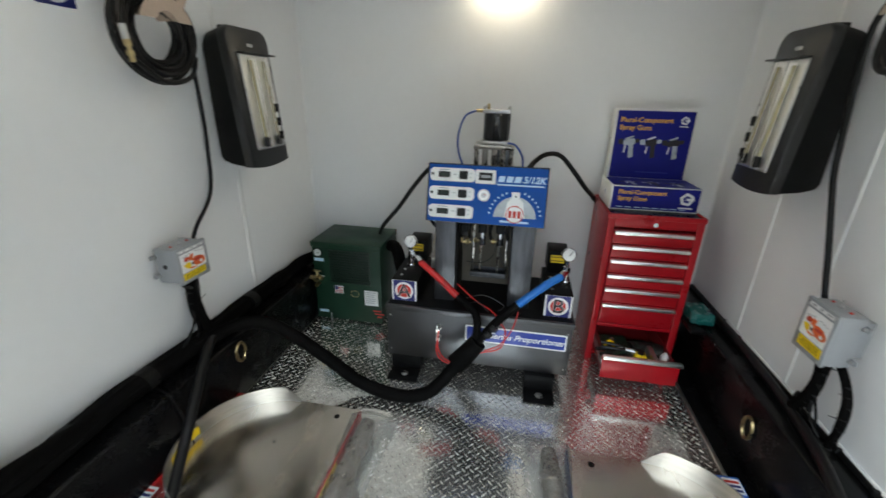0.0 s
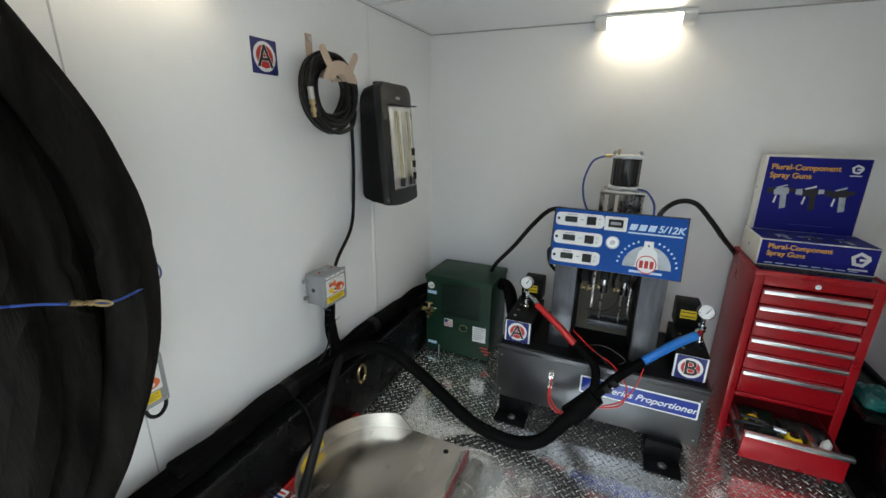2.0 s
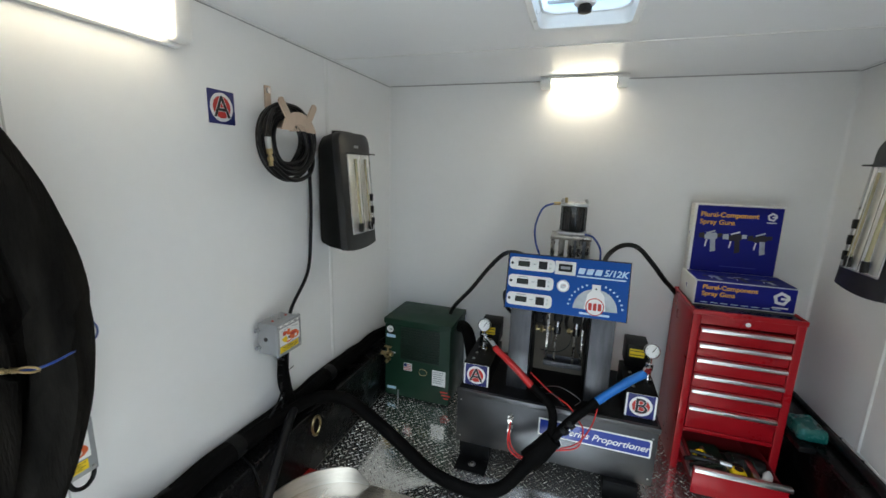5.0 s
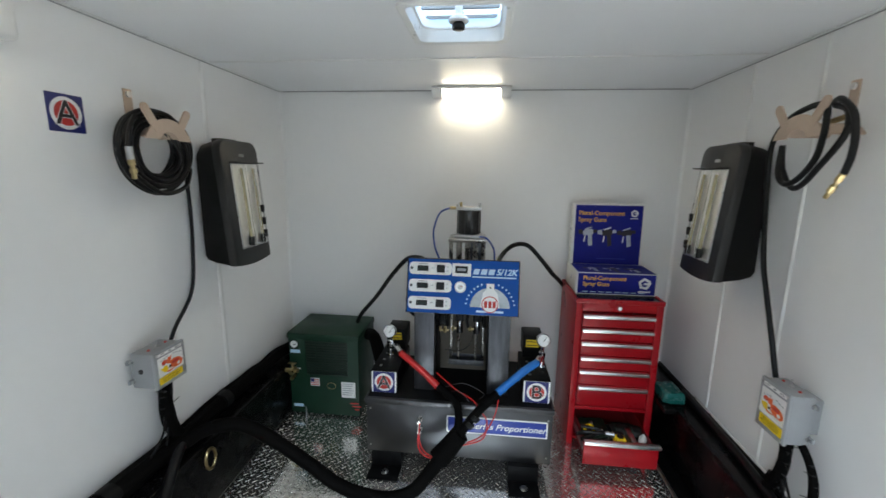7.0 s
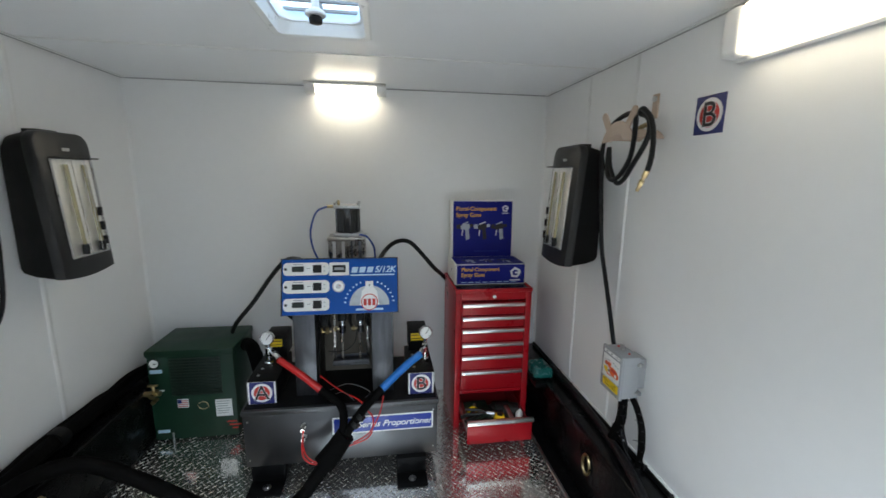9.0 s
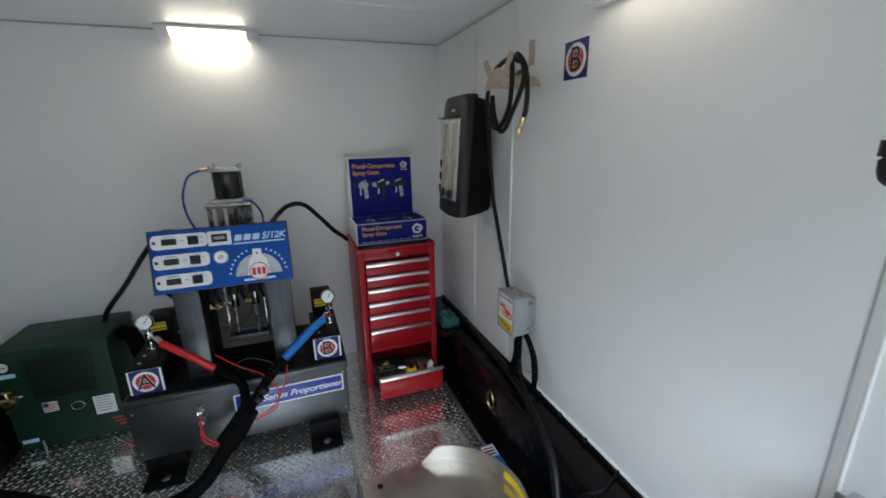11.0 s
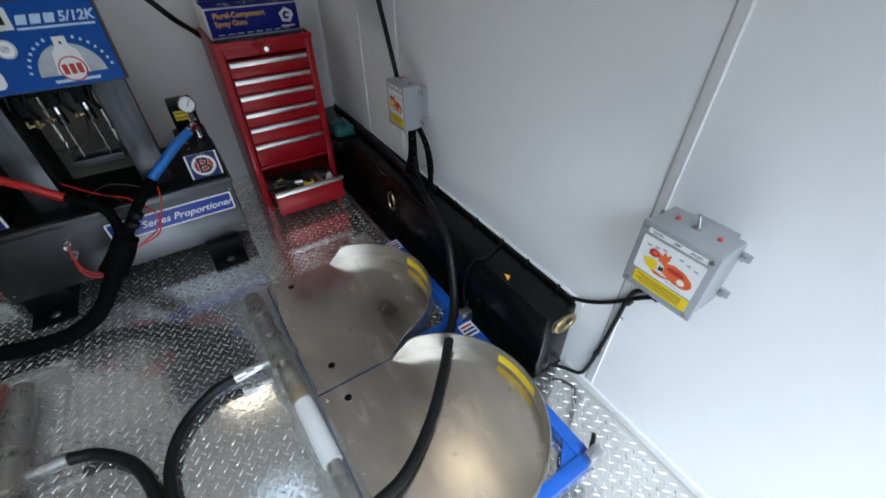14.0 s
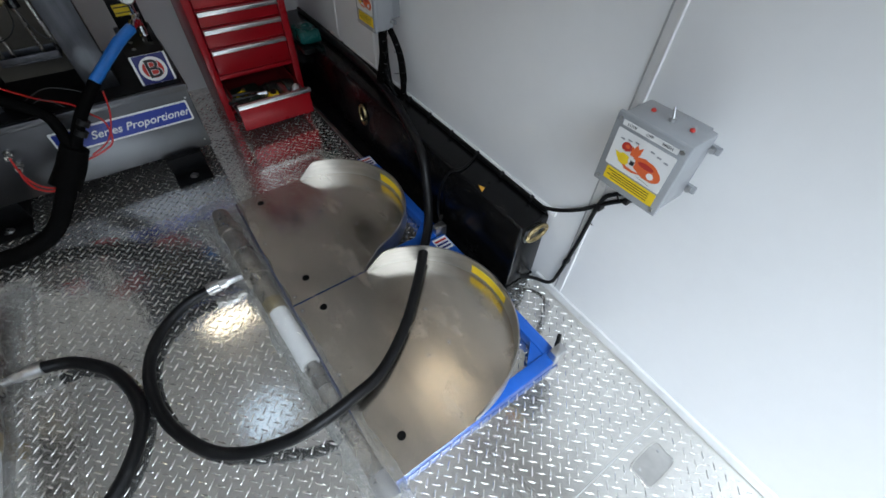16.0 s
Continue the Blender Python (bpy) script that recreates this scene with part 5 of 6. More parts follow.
# ---- heated hose ----
root = thing("heated_hose", "thick black sleeved spray hose trailing over the floor", "hose")
part("sleeve", tube(B(), [(-1.14, 0.42, 0.41), (-1.15, 0.7, 0.375), (-1.15, 0.95, 0.38), (-1.13, 1.17, 0.365), (-1.08, 1.3, 0.37), (-0.98, 1.38, 0.345), (-0.85, 1.4, 0.27), (-0.7, 1.41, 0.16), (-0.55, 1.4, 0.065), (-0.42, 1.385, 0.036), (-0.3, 1.38, 0.036), (-0.2, 1.4, 0.07), (-0.12, 1.45, 0.15), (-0.05, 1.49, 0.24)], 0.03, 16, 10, wobble=0.08), SLEEVE, root)
part("sleeve_end", tube(B(), [(-0.1, 1.465, 0.185), (-0.05, 1.49, 0.235), (-0.02, 1.5, 0.275), (0.0, 1.505, 0.3)], 0.045, 16, 6, wobble=0.15), SLEEVE, root)
part("branch", tube(B(), [(-0.02, 1.5, 0.28), (-0.01, 1.53, 0.36), (-0.03, 1.56, 0.42), (-0.115, 1.6, 0.475)], 0.019, 12), SLEEVE, root)
part("branch", tube(B(), [(-0.01, 1.5, 0.28), (0.03, 1.52, 0.34), (0.09, 1.54, 0.41), (0.165, 1.565, 0.478)], 0.02, 12), SLEEVE, root)
part("red_sleeve", tube(B(), [(-0.118, 1.6, 0.472), (-0.2, 1.625, 0.535), (-0.31, 1.665, 0.602)], 0.016, 14, wobble=0.1), RED_SLEEVE, root, "red shrink sleeve")
part("blue_sleeve", tube(B(), [(0.163, 1.565, 0.478), (0.22, 1.6, 0.515), (0.29, 1.64, 0.56), (0.352, 1.68, 0.586)], 0.018, 14, wobble=0.1), BLUE_SLEEVE, root, "blue shrink sleeve")
b = B()
cyl(b, (-0.31, 1.665, 0.602), (-0.335, 1.7, 0.61), 0.014, n=6)
cyl(b, (-0.335, 1.7, 0.61), (-0.37, 1.76, 0.6), 0.01, n=10)
part("hose_end", b, CHROME, root)
b = B()
cyl(b, (0.352, 1.68, 0.586), (0.366, 1.71, 0.59), 0.015, n=6)
cyl(b, (0.366, 1.71, 0.59), (0.384, 1.75, 0.585), 0.01, n=10)
part("hose_end", b, CHROME, root)
for q in (0.35, 0.55):
    part("tape_wrap", tube(B(), [(-0.01 + 0.12 * q, 1.5 + 0.045 * q, 0.28 + 0.15 * q), (0.005 + 0.12 * q, 1.503 + 0.045 * q, 0.295 + 0.15 * q)], 0.023, 12, 2), CABLE, root)
root = thing("sleeved_hose", "flat black sleeved hose lying along the wall foot", "hose")
part("sleeve", tube(B(), [(-1.1, -0.5, 0.04), (-1.12, -0.28, 0.09), (-1.135, -0.05, 0.24), (-1.145, 0.14, 0.345), (-1.15, 0.3, 0.368), (-1.155, 0.6, 0.368), (-1.16, 0.78, 0.378), (-1.16, 0.95, 0.37), (-1.16, 1.2, 0.365), (-1.165, 1.5, 0.37), (-1.165, 1.8, 0.362), (-1.16, 2.05, 0.365), (-1.13, 2.2, 0.355)], 0.037, 20, 10, wobble=0.2, crease=0.28), SLEEVE, root)
for y, z in ((0.62, 0.369), (0.9, 0.373), (1.52, 0.37)):
    part("tape_band", tube(B(), [(-1.158, y - 0.022, z), (-1.158, y, z + 0.001), (-1.159, y + 0.022, z)], 0.041, 18, 4, wobble=0.1), CABLE, root, "black tape round the sleeve")

# ---- tool cabinet ----
root = thing("tool_cabinet", "glossy red steel tool cabinet, bottom drawer pulled open", "tool cabinet")
CX0, CX1, CF, CB, CZ = 0.568, 1.005, 1.92, 2.31, 0.83
b = box(B(), CX0, CX0 + 0.01, CF, CB, 0.0, CZ, 0.003)
box(b, CX1 - 0.01, CX1, CF, CB, 0.0, CZ, 0.003)
box(b, CX0, CX1, CB - 0.008, CB, 0.0, CZ)
box(b, CX0 + 0.01, CX1 - 0.01, CF + 0.02, CB - 0.01, CZ - 0.03, CZ - 0.02)
box(b, CX0 + 0.01, CX1 - 0.01, CF + 0.01, CB - 0.01, 0.03, 0.04)
box(b, CX0 + 0.01, CX1 - 0.01, CF + 0.02, CB - 0.01, 0.225, 0.232)
part("carcass", b, RED_PAINT, root)
for x0, x1, z0, z1 in ((CX0, CX0 + 0.035, 0.0, CZ), (CX1 - 0.035, CX1, 0.0, CZ), (CX0 + 0.035, CX1 - 0.035, 0.775, CZ), (CX0 + 0.035, CX1 - 0.035, 0.215, 0.235)):
    part("front_frame", box(B(), x0, x1, CF - 0.004, CF + 0.016, z0, z1, 0.004), RED_PAINT, root)
for x0, x1, y0, y1 in ((CX0 - 0.004, CX1 + 0.004, CF - 0.008, CF + 0.006), (CX0 - 0.004, CX1 + 0.004, CB - 0.012, CB + 0.002), (CX0 - 0.004, CX0 + 0.01, CF + 0.006, CB - 0.012), (CX1 - 0.01, CX1 + 0.004, CF + 0.006, CB - 0.012)):
    part("top_lip", box(B(), x0, x1, y0, y1, CZ - 0.012, CZ + 0.012, 0.004), RED_PAINT, root)
part("top_mat", box(B(), CX0 + 0.012, CX1 - 0.012, CF + 0.008, CB - 0.014, CZ - 0.018, CZ + 0.006), BLACK_LINER, root, "black rubber top mat")
part("lock", cyl(B(), (0.786, CF - 0.003, 0.797), (0.786, CF - 0.012, 0.797), 0.011, n=18), CHROME, root)
HZ = (0.751, 0.674, 0.6, 0.517, 0.441, 0.35)
for k, z in enumerate(HZ):
    zl = HZ[k + 1] + 0.016 if k < 5 else 0.24
    d = part("drawer", box(B(), CX0 + 0.038, CX1 - 0.038, CF - 0.006, CF + 0.014, zl, z + 0.012, 0.004), RED_PAINT, root)
    h = B()
    box(h, CX0 + 0.04, CX1 - 0.042, CF - 0.024, CF - 0.006, z - 0.002, z + 0.009, 0.004)
    box(h, CX0 + 0.04, CX1 - 0.042, CF - 0.027, CF - 0.022, z - 0.009, z + 0.008, 0.002)
    part("handle", h, HANDLE, d, "satin aluminium handle strip")
d = part("open_drawer", box(B(), 0.602, 0.957, 1.688, 1.703, 0.055, 0.185, 0.003), RED_PAINT, root)
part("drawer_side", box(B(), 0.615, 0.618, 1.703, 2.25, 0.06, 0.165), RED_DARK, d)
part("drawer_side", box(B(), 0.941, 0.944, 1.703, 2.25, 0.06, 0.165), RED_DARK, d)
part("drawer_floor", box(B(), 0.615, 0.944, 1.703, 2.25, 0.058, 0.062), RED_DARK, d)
h = box(B(), 0.6, 0.959, 1.666, 1.69, 0.183, 0.193, 0.003)
box(h, 0.6, 0.959, 1.665, 1.669, 0.175, 0.191, 0.002)
part("handle", h, HANDLE, d, "satin aluminium handle strip")
part("drawer_slide", box(B(), 0.604, 0.613, 1.72, 2.2, 0.11, 0.14, 0.002), ZINC, d)
part("drawer_slide", box(B(), 0.946, 0.955, 1.72, 2.2, 0.11, 0.14, 0.002), ZINC, d)

# tools in the open drawer
t = thing("tape_measure", "yellow and black tape measure in the drawer", "tape measure")
part("case", box(B(), 0.768, 0.826, 1.73, 1.79, 0.064, 0.172, 0.016, 3), YELLOW, t)
part("grip", box(B(), 0.766, 0.828, 1.787, 1.82, 0.066, 0.165, 0.01), BLACK_PLASTIC, t)
part("hub", cyl(B(), (0.797, 1.76, 0.1715), (0.797, 1.76, 0.1745), 0.017, n=18), BLACK_PLASTIC, t)
for q, (x, y, z, a, r, L, mt) in enumerate(((0.65, 1.76, 0.172, 20, 0.016, 0.13, BLACK_PLASTIC), (0.69, 1.78, 0.178, -12, 0.014, 0.16, BLACK_PLASTIC), (0.72, 1.74, 0.17, 35, 0.013, 0.12, GREEN_DARK), (0.665, 1.83, 0.165, 70, 0.014, 0.1, YELLOW))):
    t = thing("pliers", "hand tool with dark rubber grips in the drawer", "hand tool", group="tools in the drawer")
    c, sn = math.cos(radians(a)), math.sin(radians(a))
    for e in (-1, 1):
        part("grip", tube(B(), [(x - c * L * 0.5 - sn * e * 0.022, y - sn * L * 0.5 + c * e * 0.022, z), (x - sn * e * 0.018, y + c * e * 0.018, z + 0.003), (x + c * L * 0.25, y + sn * L * 0.25, z)], r * 0.6, 8, 4), mt, t)
    part("jaw", tube(B(), [(x + c * L * 0.22, y + sn * L * 0.22, z), (x + c * L * 0.5, y + sn * L * 0.5, z)], r * 0.8, 8, 3), ZINC, t)
    part("support", box(B(), x - 0.02, x + 0.02, y - 0.02, y + 0.02, 0.063, z - 0.004, 0.004), BLACK_PLASTIC, t)
t = thing("chisel", "silver bladed scraper standing in the drawer", "hand tool", group="tools in the drawer")
part("blade", box(B(), 0.842, 0.868, 1.72, 1.84, 0.1, 0.175, 0.003), ZINC, t)
part("handle", cyl(B(), (0.853, 1.83, 0.14), (0.853, 1.95, 0.08), 0.016, n=10), BLACK_PLASTIC, t)
t = thing("bottle", "small white plastic squeeze bottle in the drawer", "bottle")
part("body", lathe(B(), [(0.017, 0), (0.019, 0.005), (0.019, 0.05), (0.006, 0.075)], Matrix.Translation((0.9, 1.75, 0.135)) @ Matrix.Rotation(radians(-72), 4, "X") @ Matrix.Rotation(radians(25), 4, "Y"), 18), WHITE, t)
part("foot", box(B(), 0.885, 0.92, 1.735, 1.8, 0.062, 0.128, 0.006), BLACK_PLASTIC, t)
t = thing("parts_bag", "clear bag of dark screws and green packets", "bag")
b = box(B(), 0.622, 0.765, 1.712, 1.94, 0.063, 0.158, 0.015)
for v in b.verts:
    v.co += Vector((0, 0, 0.012 * noise.noise(v.co * 40)))
part("body", b, GREEN_DARK, t)

t = thing("tool_roll", "dark rolled tool pouch lying in the drawer", "pouch")
b = tube(B(), [(0.775, 1.86, 0.115), (0.84, 1.875, 0.12), (0.93, 1.865, 0.112)], 0.05, 14, 6, wobble=0.12)
part("roll", b, BLACK_PLASTIC, t)
for q, x in enumerate((0.8, 0.88)):
    part("strap", tube(B(), [(x + 0.001 * q, 1.868 + 0.053 * math.cos(a), 0.117 + 0.053 * math.sin(a)) for a in (2 * math.pi * k / 12 for k in range(12))], 0.004, 6, 2, True), GREEN_DARK, t)
part("liner", box(B(), 0.78, 0.93, 1.835, 1.9, 0.0625, 0.07), BLACK_PLASTIC, t)

# ---- spray gun cartons ----
def guns(root, m, k=1.0):
    body = ((-0.03, 0.012), (-0.012, 0.03), (0.02, 0.032), (0.03, 0.02), (0.026, 0.006), (0.01, 0.0), (-0.02, 0.0))
    grip = ((0.0, 0.004), (0.02, 0.004), (0.026, -0.05), (0.006, -0.056))
    head = ((-0.046, 0.006), (-0.046, 0.026), (-0.026, 0.03), (-0.022, 0.004))
    knob = ((0.026, 0.012), (0.044, 0.014), (0.044, 0.03), (0.026, 0.03))
    lever = ((-0.016, -0.002), (-0.01, -0.002), (-0.014, -0.034), (-0.02, -0.032))
    line = ((-0.02, 0.03), (0.016, 0.044), (0.018, 0.038), (-0.014, 0.026))
    for i, gx in enumerate((-0.108, 0.0, 0.108)):
        tones = (DARK_PRINT, SILVER_PRINT, WHITE) if i == 1 else (SILVER_PRINT, DARK_PRINT, WHITE)
        for q, (shape, tone) in enumerate(((body, 1 if i == 2 else 0), (grip, 0), (head, 1), (knob, 1), (lever, 2), (line, 2 if i == 1 else 0))):
            part("gun_picture", prism(B(), [(gx + a * k, b * k) for a, b in shape], m @ Matrix.Translation((0, 0, 0.0002 * q)), 0.0003), tones[tone], root)


def hex_mark(root, m, r):
    part("maker_mark", prism(B(), disc(r, 6, a0=30), m, 0.0004), WHITE, root)
    part("maker_mark", prism(B(), disc(r * 0.55, 6, a0=30), m @ Matrix.Translation((0, 0, 0.0004)), 0.0003), BOX_BLUE, root)
    part("maker_mark", prism(B(), round_rect(r * 0.9, r * 0.32, r * 0.05, cx=r * 0.35), m @ Matrix.Translation((0, 0, 0.0007)), 0.0003), WHITE, root)
    part("maker_mark", prism(B(), round_rect(r * 1.9, r * 0.22, r * 0.05, cy=-r * 1.3), m, 0.0003), WHITE, root)


root = thing("display_carton", "blue and white spray gun carton lying flat on the cabinet", "carton", group="spray gun cartons")
LX0, LX1, LF, LB, LZ0, LZ1 = 0.583, 1.0, 2.02, 2.295, 0.837, 0.958
part("carton", box(B(), LX0, LX1, LF, LB, LZ0, LZ1, 0.003), CARTON, root)
part("front_print", box(B(), LX0 + 0.008, LX1 - 0.008, LF - 0.0012, LF, LZ0 + 0.006, LZ1 - 0.004), BOX_BLUE, root, "blue printed front")
part("top_print", box(B(), LX0 + 0.008, LX1 - 0.008, LF + 0.005, LB - 0.06, LZ1, LZ1 + 0.001), BOX_BLUE, root)
m = face_at((LX0 + LX1) / 2, LF - 0.0012, (LZ0 + LZ1) / 2, "-y")
letters("carton_lettering", "Plural-Component", 0.03, m @ Matrix.Translation((-0.175, 0.03, 0.0004)), ORANGE_PRINT, root, align="LEFT", bold=0.0006)
letters("carton_lettering", "Spray Guns", 0.03, m @ Matrix.Translation((-0.175, -0.002, 0.0004)), ORANGE_PRINT, root, align="LEFT", bold=0.0006)
hex_mark(root, m @ Matrix.Translation((0.145, 0.008, 0)), 0.034)
for k in range(8):
    part("small_print", prism(B(), round_rect(0.03, 0.004, 0.001, cx=-0.16 + 0.042 * k, cy=-0.045), m, 0.0003), PALE_BLUE, root)
guns(root, face_at((LX0 + LX1) / 2, (LF + LB) / 2 - 0.05, LZ1 + 0.001, "+z"), 1.0)
hex_mark(root, Matrix.Translation((LX0, (LF + LB) / 2, (LZ0 + LZ1) / 2)) @ Matrix.Rotation(radians(-90), 4, "Z") @ Matrix.Rotation(radians(90), 4, "X"), 0.02)
root = thing("display_carton", "blue and white spray gun carton standing upright behind another", "carton", group="spray gun cartons")
UM = Matrix.Translation((0.785, 2.235, 0.9585)) @ Matrix.Rotation(radians(-2), 4, "X")
b = box(B(), -0.196, 0.196, 0.0, 0.062, 0, 0.352, 0.003)
b.transform(UM)
part("carton", b, CARTON, root)
UF = UM @ face_at(0, 0, 0, "-y")
part("front_print", prism(B(), round_rect(0.372, 0.342, 0.001, cx=0.004, cy=0.173), UF, 0.0012), BOX_BLUE, root, "deep blue printed front")
UF = UF @ Matrix.Translation((0, 0, 0.0012))
letters("carton_lettering", "Plural-Component", 0.034, UF @ Matrix.Translation((-0.165, 0.298, 0.0004)), ORANGE_PRINT, root, align="LEFT", bold=0.0007)
letters("carton_lettering", "Spray Guns", 0.034, UF @ Matrix.Translation((-0.165, 0.26, 0.0004)), ORANGE_PRINT, root, align="LEFT", bold=0.0007)
hex_mark(root, UF @ Matrix.Translation((0.145, 0.3, 0)), 0.022)
guns(root, UF @ Matrix.Translation((0.0, 0.17, 0)), 1.15)
part("small_print", prism(B(), round_rect(0.16, 0.004, 0.001, cx=0.03, cy=0.035), UF, 0.0003), SIGN_BLUE, root)
hex_mark(root, UM @ Matrix.Translation((-0.196, 0.03, 0.2)) @ Matrix.Rotation(radians(-90), 4, "Z") @ Matrix.Rotation(radians(90), 4, "X"), 0.016)

root = thing("packet", "crumpled teal shrink-wrapped packet behind the cabinet", "packet")
b = box(B(), 1.02, 1.13, 1.84, 1.98, 0.318, 0.38, 0.02, 3)
bmesh.ops.subdivide_edges(b, edges=b.edges, cuts=2, use_grid_fill=True)
for v in b.verts:
    if v.co.z > 0.325:
        v.co += Vector((0.008 * noise.noise(v.co * 35), 0.008 * noise.noise(v.co * 30 + Vector((5, 0, 0))), 0.012 * noise.noise(v.co * 28)))
part("body", b, TEAL_PAPER, root)
part("shelf_board", box(B(), 1.012, 1.074, 1.8, 2.1, 0.29, 0.316, 0.004), BLACK_LINER, root)


# ---- drum scales ----
def drum_scale(s, xe, y0, y1, colour, word):
    """A square plate with a rolled rim on its outer half, on a painted frame. xe: the inner edge."""
    root = thing("drum_scale", "aluminium drum platform with a raised rim on a %s frame" % word, "drum platform", group="drum platforms")
    X = lambda u: xe + s * u
    W, Z = 0.6, 0.056
    yc, r = (y0 + y1) / 2, (y1 - y0) / 2 - 0.004
    uc = 0.285
    b = B()
    poly = [(X(0.0), y0), (X(uc), y0)] + [(X(uc + r * math.sin(radians(a))), yc - r * math.cos(radians(a))) for a in range(6, 175, 6)] + [(X(uc), y1), (X(0.0), y1)]
    prism(b, poly, Matrix.Translation((0, 0, Z - 0.005)), 0.005)
    top = part("platform", b, PAN, root)
    # rim: a bent strip round the outer half, cut slantwise at its ends
    b = B()
    prev = None
    for k, a in enumerate(range(-2, 183, 4)):
        sn, c = math.sin(radians(a)), -math.cos(radians(a))
        end = min(1.0, (k + 0.3) / 3.6, (46 - k + 0.3) / 3.6)
        h = 0.075 * end
        ring = [b.verts.new((X(uc + q * sn), yc + q * c, z)) for q, z in ((r - 0.003, Z), (r - 0.003, Z + h), (r + 0.002, Z + h), (r + 0.002, Z - 0.006))]
        if prev:
            for i in range(4):
                b.faces.new((prev[i], prev[(i + 1) % 4], ring[(i + 1) % 4], ring[i]))
        else:
            b.faces.new(ring)
        prev = ring
    b.faces.new(prev[::-1])
    rim = part("rim", b, RIM, root, "bright rolled aluminium rim")
    b = B()
    prev = None
    for a in range(66, 101, 4) if s < 0 else range(76, 109, 4):
        sn, c = math.sin(radians(a)), -math.cos(radians(a))
        ring = [b.verts.new((X(uc + (r - 0.0045) * sn), yc + (r - 0.0045) * c, z)) for z in (Z + 0.014, Z + 0.05)]
        ring += [b.verts.new((X(uc + (r - 0.0032) * sn), yc + (r - 0.0032) * c, z)) for z in (Z + 0.05, Z + 0.014)]
        if prev:
            for i in range(4):
                b.faces.new((prev[i], prev[(i + 1) % 4], ring[(i + 1) % 4], ring[i]))
        prev = ring
    part("warning_label", b, YELLOW, rim, "yellow warning label inside the rim")
    for u, y in ((0.083, y0 + 0.086), (0.083, y1 - 0.055)):
        part("lift_hole", cyl(B(), (X(u), y, Z - 0.001), (X(u), y, Z + 0.0006), 0.0125, n=20), BLACK_LINER, top, "dark lifting hole")
    for u, y in ((0.02, y0 + 0.03), (0.022, yc + 0.02), (0.02, y1 - 0.03), (0.27, yc + 0.07), (0.275, yc - 0.08), (0.355, yc - 0.08), (0.27, yc - 0.07 + 0.14), (0.36, yc + 0.065)):
        part("screw", lathe(B(), [(0.0066, 0), (0.0056, 0.0022), (0.001, 0.0034)], pose(X(u), y, Z), 10), CHROME, top)
    frame_part = B()
    for u0, u1, ya, yb in ((0.0, 0.035, y0, y1), (0.035, 0.62, y0, y0 + 0.04), (0.035, 0.62, y1 - 0.04, y1), (0.58, 0.62, y0 + 0.04, y1 - 0.04)):
        box(frame_part, X(u0), X(u1), ya, yb, 0.004, Z - 0.006, 0.003)
    fr = part("frame", frame_part, colour, root, "%s painted steel frame" % word)
    for y, sg in ((y0, 1), (y1, -1)):
        part("corner_gusset", prism(B(), [(X(0.62), y), (X(0.62), y + sg * 0.13), (X(0.46), y)], Matrix.Translation((0, 0, Z - 0.02)), 0.006), colour, fr)
    part("frame_foil", box(B(), X(-0.006), X(-0.0005), y0, y1, 0.004, Z - 0.004, 0.002), colour if s < 0 else BLUE_FILM, fr)
    ly = y1 if s > 0 else y0 + 0.125
    lab = part("frame_label", box(B(), X(0.555), X(0.615), ly - 0.075, ly - 0.01, Z - 0.0058, Z - 0.0048), WHITE, fr, "white and blue maker label")
    for k in range(3):
        part("label_print", box(B(), X(0.56), X(0.61), ly - 0.03 - 0.018 * k, ly - 0.02 - 0.018 * k, Z - 0.0048, Z - 0.0044), NAVY if k else RED_PRINT, lab)
    part("load_bracket", box(B(), X(0.585), X(0.635), y0 - 0.002, y0 + 0.03, 0.02, 0.085, 0.003), ZINC, fr)
    part("cable_gland", cyl(B(), (X(0.61), y0 + 0.02, 0.06), (X(0.65), y0 + 0.05, 0.09), 0.01, 0.006, n=10), CABLE, fr)
    if s < 0:
        part("edge_label", box(B(), X(-0.0075), X(-0.006), y0 + 0.1, y0 + 0.34, 0.01, 0.046), YELLOW, fr, "yellow hazard label on the edge")
        for k in range(4):
            part("label_print", box(B(), X(-0.0081), X(-0.0075), y0 + 0.12 + 0.05 * k, y0 + 0.155 + 0.05 * k, 0.02, 0.036), DARK_PRINT, fr)


drum_scale(1, 0.399, 0.594, 1.197, PALLET_BLUE, "blue")
drum_scale(1, 0.399, -0.05, 0.588, PALLET_BLUE, "blue")
drum_scale(-1, -0.484, 0.628, 1.232, PALLET_RED, "red")
drum_scale(-1, -0.484, -0.015, 0.622, PALLET_RED, "red")


